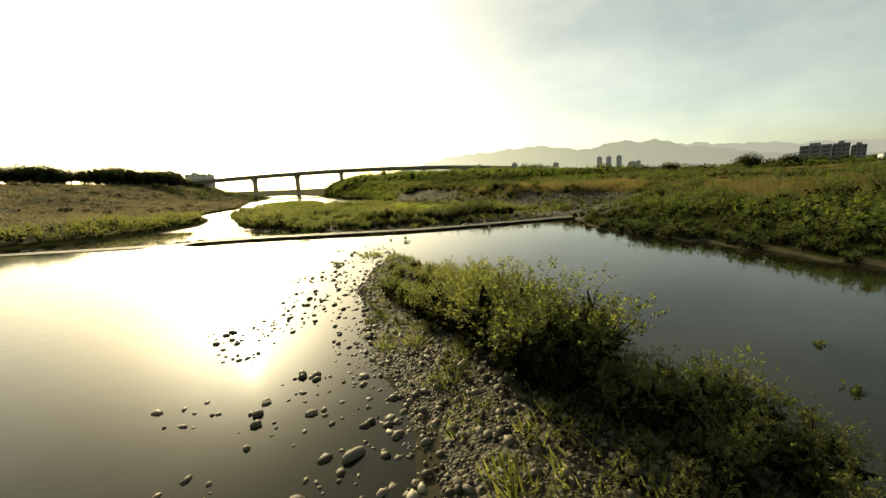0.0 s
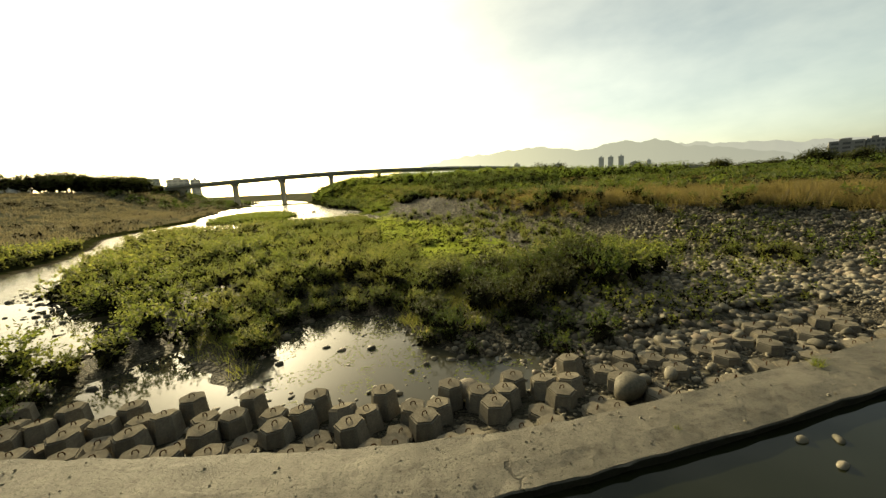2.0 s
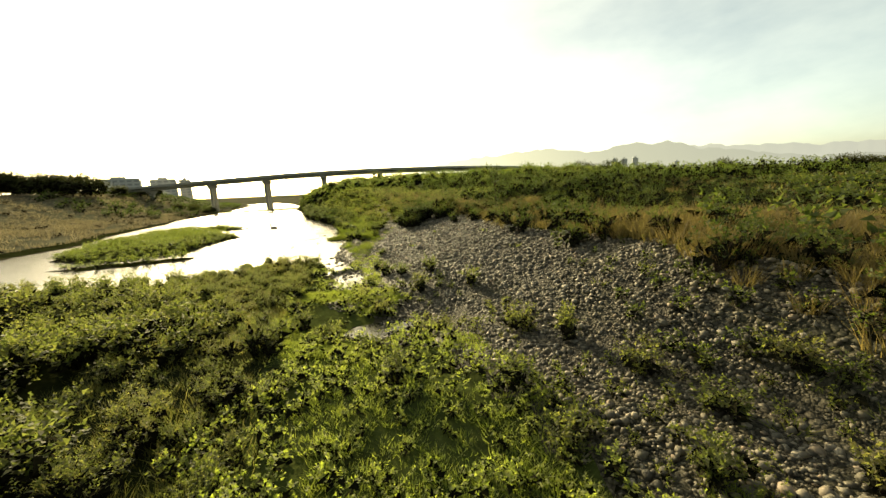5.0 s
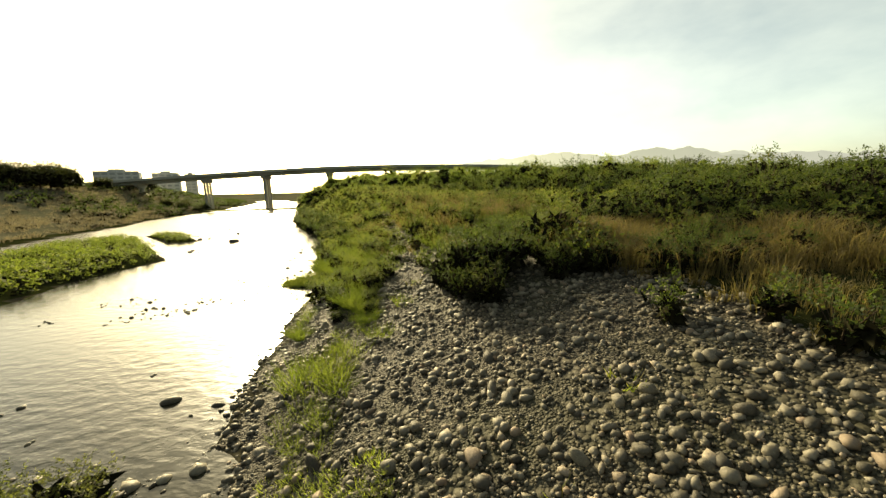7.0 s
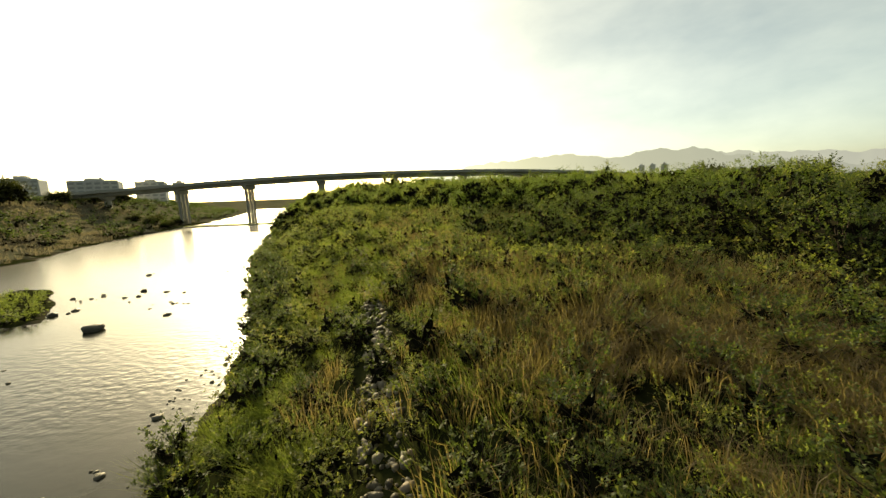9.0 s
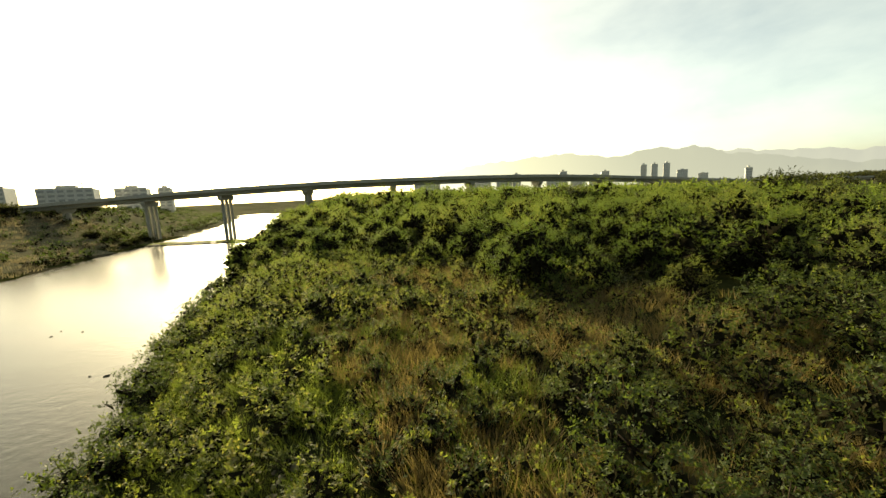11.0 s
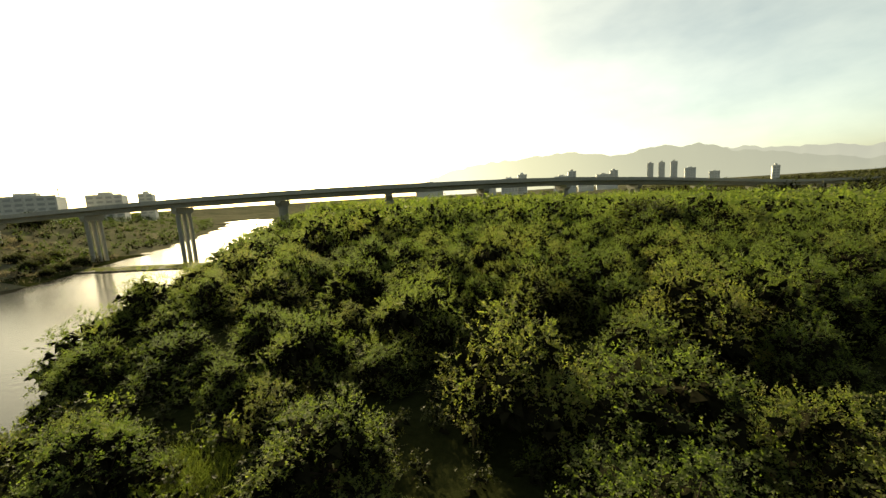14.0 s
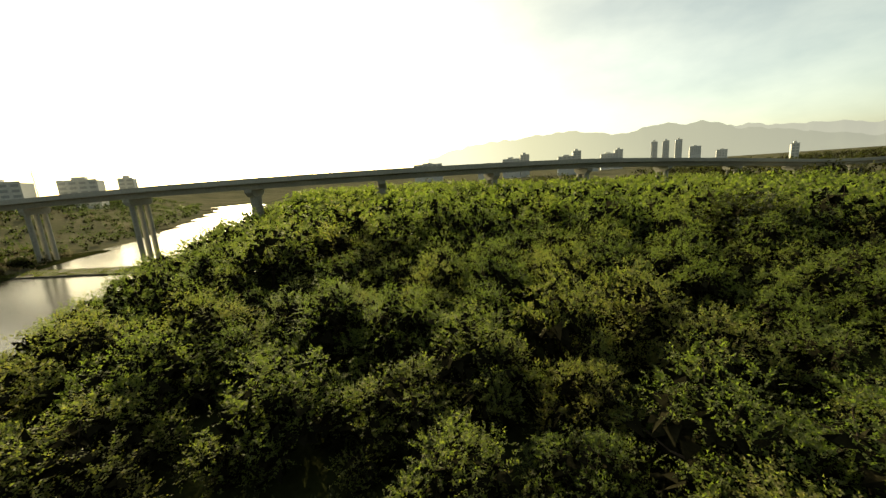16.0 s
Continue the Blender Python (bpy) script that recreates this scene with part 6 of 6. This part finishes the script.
def on_bank(x, y):
    r = (x - toe(y)) / (top(y) - toe(y))
    shift = 0.35 * (wave(x, y, 4) - 0.5)
    apron = (x > -3 + 3 * wave(x, y, 3)) & (x < toe(y) + 2) & (y < 58) & (signed(x, y, POND) < 0.3)
    flood = (y > 56) & (y < 100) & (x > marsh_right(y) + 0.6 + 2.2 * (wave(x, y, 2.6) - 0.4)) & (x < toe(y) + 1)
    return (apron | flood | (r > np.where((y > 58) & (y < 98), -0.5, -0.25) + shift)) & (r < 1.02 + shift * 0.4) & (y > weir_mid(x) + 1.5) & ((y < np.where(x < -9, 128, 121.6)) | cobble_strip(x, y))


def stones(name, x, y, sizes, bases, label, tiltmax=0.5):
    pts = on_ground(x, y)
    pts[:, 2] += sizes * 0.22
    pairs = []
    which = gen.integers(0, len(bases), len(x))
    for k, (v, f) in enumerate(bases):
        m = which == k
        if m.any():
            pairs.append(spread(v, f, pts[m], sizes[m], gen.random(m.sum()) * 6.283, gen.normal(size=m.sum()) * tiltmax))
    v, f = joined(*pairs)
    return tagged(new(name, mesh_of(name, v, f, M_STONE, smooth=True)), label, "cobbles", kind="stuff")


def stone_sizes(n, lo, hi):
    return lo + (hi - lo) * gen.random(n) ** 3.6


bank = tagged(new("cobble_bank"), "sloping river bank heaped with rounded grey cobbles", "cobbles", kind="structure")
NEAR = [(-18, 97), (6, 97), (6, 122), (-20, 126)]
x1, y1 = scatter(gen, 110000, -20, 6, 97, 126, lambda x, y: on_bank(x, y) & (signed(x, y, NEAR) > 0))
keep = gen.random(len(x1)) < np.where(y1 < 111.5, 1.0, 0.6)
x1, y1 = x1[keep], y1[keep]
x, y = scatter(gen, 260000, -24, 32, 43, 128, on_bank)
keep = gen.random(len(x)) < np.where((y > 48) & (y < 97), 1.0, 0.4)
x, y = x[keep], y[keep]
xs, ys = scatter(gen, 30000, -24, -10, 128, 168, cobble_strip)
mm = signed(x, y, NEAR) > 0
x2, y2 = x[~mm], y[~mm]
st = on_ground(x1[:300], y1[:300])
sz = 0.07 + 0.12 * gen.random(300) ** 2.4
cob = [mesh_of("cobble", v, f, M_STONE, smooth=True) for v, f in FINE]
for n in range(300):
    ob = part("cobble", cob[n % len(cob)], bank)
    ob.matrix_world = pose(st[n, 0], st[n, 1], st[n, 2] + sz[n] * 0.3, gen.normal() * 20, gen.normal() * 20, gen.random() * 360) @ Matrix.Scale(sz[n], 4)
k1 = slice(300, 300 + 15500)
stones("near_cobbles", x1[k1], y1[k1], stone_sizes(len(x1[k1]), 0.032, 0.135), COARSE, "rounded grey and tan cobbles heaped on the bank")
stones("strip_cobbles", xs[:1500], ys[:1500], stone_sizes(len(xs[:1500]), 0.06, 0.17), COARSE, "pale cobbles in a strip through the slope's weeds")
k2 = slice(0, 19000)
coarse = np.where(y2[k2] < 64, 1.35, 1.0)
stones("bank_cobbles", x2[k2], y2[k2], stone_sizes(len(x2[k2]), 0.045, 0.14) * coarse, COARSE, "rounded grey cobbles that cover the bank")

GRIT = []
for _ in range(6):
    bv = np.array([(1, 0, 0), (-1, 0, 0), (0, 1, 0), (0, -1, 0), (0, 0, 0.7), (0, 0, -0.7)], float) * gen.uniform(0.7, 1.2, (6, 1))
    GRIT.append((bv, np.array([(0, 2, 4), (2, 1, 4), (1, 3, 4), (3, 0, 4), (2, 0, 5), (1, 2, 5), (3, 1, 5), (0, 3, 5)])))
k3 = slice(17800, 17800 + 11000)
k4 = slice(19000, 19000 + 22000)
stones("gravel_pebbles", x2[k4], y2[k4], stone_sizes(len(x2[k4]), 0.055, 0.13), GRIT, "small grey pebbles that fill the gaps of the bank")
stones("bank_pebbles", x1[k3], y1[k3], stone_sizes(len(x1[k3]), 0.035, 0.075), GRIT, "small grey pebbles between the cobbles")

x, y = scatter(gen, 16000, 1, 17, 40, 52, lambda x, y: (y > np.interp(x, wd[:, 0], wd[:, 1]) + 0.2) & (y < np.interp(x, wd[:, 0], wd[:, 1]) + 5.5 + 3 * wave(x, y, 3)) & (signed(x, y, POND) < 0))
stones("weir_cobbles", x[:3000], y[:3000], stone_sizes(len(x[:3000]), 0.035, 0.12), COARSE, "rounded grey cobbles between the blocks below the weir")

x, y = scatter(gen, 9000, 2, 21, 43, 55, lambda x, y: (y > np.interp(x, wd[:, 0], wd[:, 1]) + 2.6) & (signed(x, y, POND) < -0.3) & (x < toe(y) + 2.5) & (wave(x, y, 2.4) > 0.33) & (x > 3.5 * wave(x, y, 3) + 0.4 * (y - 44)))
stones("apron_cobbles", x[:2600], y[:2600], stone_sizes(len(x[:2600]), 0.085, 0.24), COARSE, "large rounded pale cobbles on the apron below the weir")

# stones of the spit and in the shallows
x, y = scatter(gen, 42000, -6, 8, 1, 27, lambda x, y: (signed(x, y, SPIT) > -1.5 + 1.4 * wave(x, y, 2.0)))
s = stone_sizes(len(x), 0.028, 0.10)
stones("spit_stones", x[:5200], y[:5200], s[:5200], COARSE, "rounded stones of the gravel spit")
stones("spit_pebbles", x[5200:13000], y[5200:13000], stone_sizes(len(x[5200:13000]), 0.02, 0.05), GRIT, "small pebbles of the gravel spit")


def shallow(n, x0, x1, y0, y1, level, keep, lo, hi, name, label):
    x, y = scatter(gen, n, x0, x1, y0, y1, keep)
    s = stone_sizes(len(x), lo, hi)
    pts = np.stack([x, y, level - s * 0.15 + 0.25 * s * gen.random(len(x))], 1)
    pairs = []
    which = gen.integers(0, len(COARSE), len(x))
    for k, (v, f) in enumerate(COARSE):
        m = which == k
        if m.any():
            pairs.append(spread(v, f, pts[m], s[m], gen.random(m.sum()) * 6.283, gen.normal(size=m.sum()) * 0.2))
    v, f = joined(*pairs)
    return tagged(new(name, mesh_of(name, v, f, M_STONE, smooth=True)), label, "stones", kind="stuff")


shallow(3800, -9, 1, 1.5, 30, 0.0, lambda x, y: (signed(x, y, SPIT) < 0) & (signed(x, y, SPIT) > -6.0 * wave(x, y, 1.5) - 0.4) & (x < 1.0 - 0.16 * y) & (gen.random(len(x)) < 0.55), 0.035, 0.12, "spit_shallow_stones", "wet dark stones that stand in the pool beside the spit")
shallow(1500, -30, -12, 104, 160, LOW, lambda x, y: (signed(x, y, RIVER) > -0.6) & (signed(x, y, RIVER) < 6.0 * wave(x, y, 2.2) ** 2 + 0.2), 0.06, 0.2, "river_edge_stones", "wet dark stones along the river's edge")
shallow(2600, -50, -13, 42, 62, LOW, lambda x, y: (np.abs(signed(x, y, RIVER)) < 2.5 * wave(x, y, 2)) , 0.05, 0.2, "island_edge_stones", "wet stones along the island's shore")
shallow(1200, -16, 5, 41, 53, LOW, lambda x, y: (np.abs(signed(x, y, POND)) < 1.2 * wave(x, y, 2) + 0.2) , 0.05, 0.18, "pond_edge_stones", "wet stones round the small pond")
shallow(1600, -17, -10.5, 101, 115, LOW, lambda x, y: (ground_z(x, y) < LOW + 0.06) & (wave(x, y, 1.6) > 0.45), 0.03, 0.13, "inlet_stones", "wet dark stones in the shallow inlet")
shallow(900, -34, -20.5, 125, 138, LOW, lambda x, y: (signed(x, y, RIVER) > 0.3) & (wave(x, y, 2.4) > 0.6) & (np.abs(x + 27 + 0.9 * (131 - y)) < 6), 0.03, 0.14, "riffle_stones", "dark stones that break the surface of the shallow river")
shallow(160, -8, 1, 42.5, 50, LOW, lambda x, y: (signed(x, y, POND) > 0.3) & (wave(x, y, 1.8) > 0.5), 0.04, 0.16, "pond_stones", "wet stones that stand in the small pond")
fx, fy = scatter(gen, 5000, -9, 1.5, 42.5, 50.2, lambda x, y: (signed(x, y, POND) > 0.2) & (wave(x, y, 0.9) > 0.56))
flat = GRIT[1][0] * np.array([1.0, 1.0, 0.06])
v, f = spread(flat, GRIT[1][1], np.column_stack([fx, fy, np.full(len(fx), LOW + 0.006)]), 0.02 + 0.06 * gen.random(len(fx)) ** 2, gen.random(len(fx)) * 6.283)
tagged(new("pond_weed", mesh_of("pond_weed", v, f, M_LUSH)), "pale green flecks of weed that float on the pond", "water weed", kind="stuff")
shallow(230, -66, -40, 150, 205, LOW, lambda x, y: (signed(x, y, RIVER) > 1) & (wave(x, y, 6) > 0.62), 0.1, 0.4, "river_stones", "dark stones that stand in the river")

# crumbs and tufts on the weir
k = gen.uniform(0, 1, 700)
at = 0.1 + 0.8 * gen.random(700)
cxy = np.stack([np.interp(k, np.linspace(0, 1, len(wu)), wu[:, q]) * (1 - at) + np.interp(k, np.linspace(0, 1, len(wd)), wd[:, q]) * at for q in (0, 1)], 1)
v, f = spread(*GRIT[0], np.column_stack([cxy, np.full(700, 0.205)]), 0.012 + 0.03 * gen.random(700) ** 2, gen.random(700) * 6.283)
tagged(new("weir_crumbs", mesh_of("weir_crumbs", v, f, M_STONE)), "small crumbs of stone on the weir", "debris", kind="stuff")
for n, (x, y, s) in enumerate(((8.0, 41.2, 0.9), (8.2, 41.4, 0.6), (11.6, 41.6, 0.6), (-12.4, 39.0, 0.4), (3.0, 39.2, 0.35))):
    tuft = tagged(new("weir_tuft", mesh_of("weir_tuft", *blades(gen, 60, 0.4, 0.12, 0.7, 0.015), M_GRASS)), "green tuft that grows out of the weir", "grass tuft", "tufts on the weir")
    tuft.matrix_world = pose(x, y, 0.19, 0, 0, n * 50) @ Matrix.Scale(s, 4)

# single boulders
def boulder(x, y, z, s, turn, label):
    v, f = FINE[int(turn) % len(FINE)]
    ob = tagged(new("boulder", mesh_of("boulder", v, f, M_STONE, smooth=True)), label, "boulder", "boulders")
    ob.matrix_world = pose(x, y, z, turn * 0.1, 0, turn) @ Matrix.Scale(s, 4)


boulder(3.1, 41.3, -0.08, 0.40, 31, "pale round boulder below the weir")
boulder(-1.1, 42.2, -0.3, 0.36, 75, "tan boulder between concrete blocks")
for n in range(14):
    bx_, by_ = 3.8 + n * 0.9, float(np.interp(3.8 + n * 0.9, wd[:, 0], wd[:, 1])) + 0.6 + 2.6 * gen.random()
    boulder(bx_, by_, -0.28 + 0.1 * gen.random(), 0.13 + 0.12 * gen.random(), 40 * n + 7, "grey boulder among the blocks below the weir")
for bx_, by_, bs_ in ((5.3, 38.9, 0.13), (6.0, 38.8, 0.10), (5.4, 38.2, 0.11), (-1.5, 37.4, 0.10)):
    boulder(bx_, by_, -0.02, bs_, 50 * bx_ + 300, "pale stone in the pool at the weir")
boulder(-18.5, 113.0, LOW, 0.3, 200, "dark rock at the river's edge")
boulder(-19.2, 117.0, LOW, 0.28, 222, "dark rock at the river's edge")
boulder(-44.2, 162.5, LOW + 0.15, 0.55, 18, "big dark rock that stands in the river")
boulder(-1.7, 5.9, 0.0, 0.15, 40, "dark wet stone in the pool")
boulder(-2.4, 4.9, 0.0, 0.17, 61, "dark wet stone in the pool")

# ---- floating water plants ----
gen = np.random.default_rng(41)
FLOAT = []
for _ in range(3):
    c = np.array([[gen.normal() * 0.16, gen.normal() * 0.16, 0.10] for _ in range(6)])
    v, f = leaf_cloud(gen, c, np.full(6, 0.14), 60, 0.16, 0.11, -0.3, False)
    v[:, 2] = np.maximum(v[:, 2], 0.012)
    FLOAT.append(mesh_of("water_plant", v, f, M_GREEN))
for n, (x, y, s) in enumerate(((-3.0, 33.6, 0.9), (-4.2, 32.7, 0.8), (-2.7, 31.0, 1.1), (-2.9, 30.9, 0.9), (-6.8, 37.0, 0.9), (-4.5, 37.2, 0.9), (-6.0, 37.1, 0.9), (6.2, 8.6, 0.5), (5.8, 7.8, 0.8), (6.7, 6.1, 0.9),
                               (8.5, 6.9, 0.8), (9.8, 9.0, 0.7), (-6.5, 22.8, 1.3), (-6.7, 23.1, 1.0), (-6.2, 23.1, 0.9), (8.5, 38.0, 1.1), (9.6, 37.2, 0.8), (10.4, 38.4, 0.9), (9.0, 37.2, 0.7))):
    ob = tagged(new("water_plant", FLOAT[n % 3]), "small floating green water plant on the pool", "water plant", "floating plants")
    ob.matrix_world = pose(x, y, 0.005, 0, 0, n * 77) @ Matrix.Scale(s * 0.55, 4)
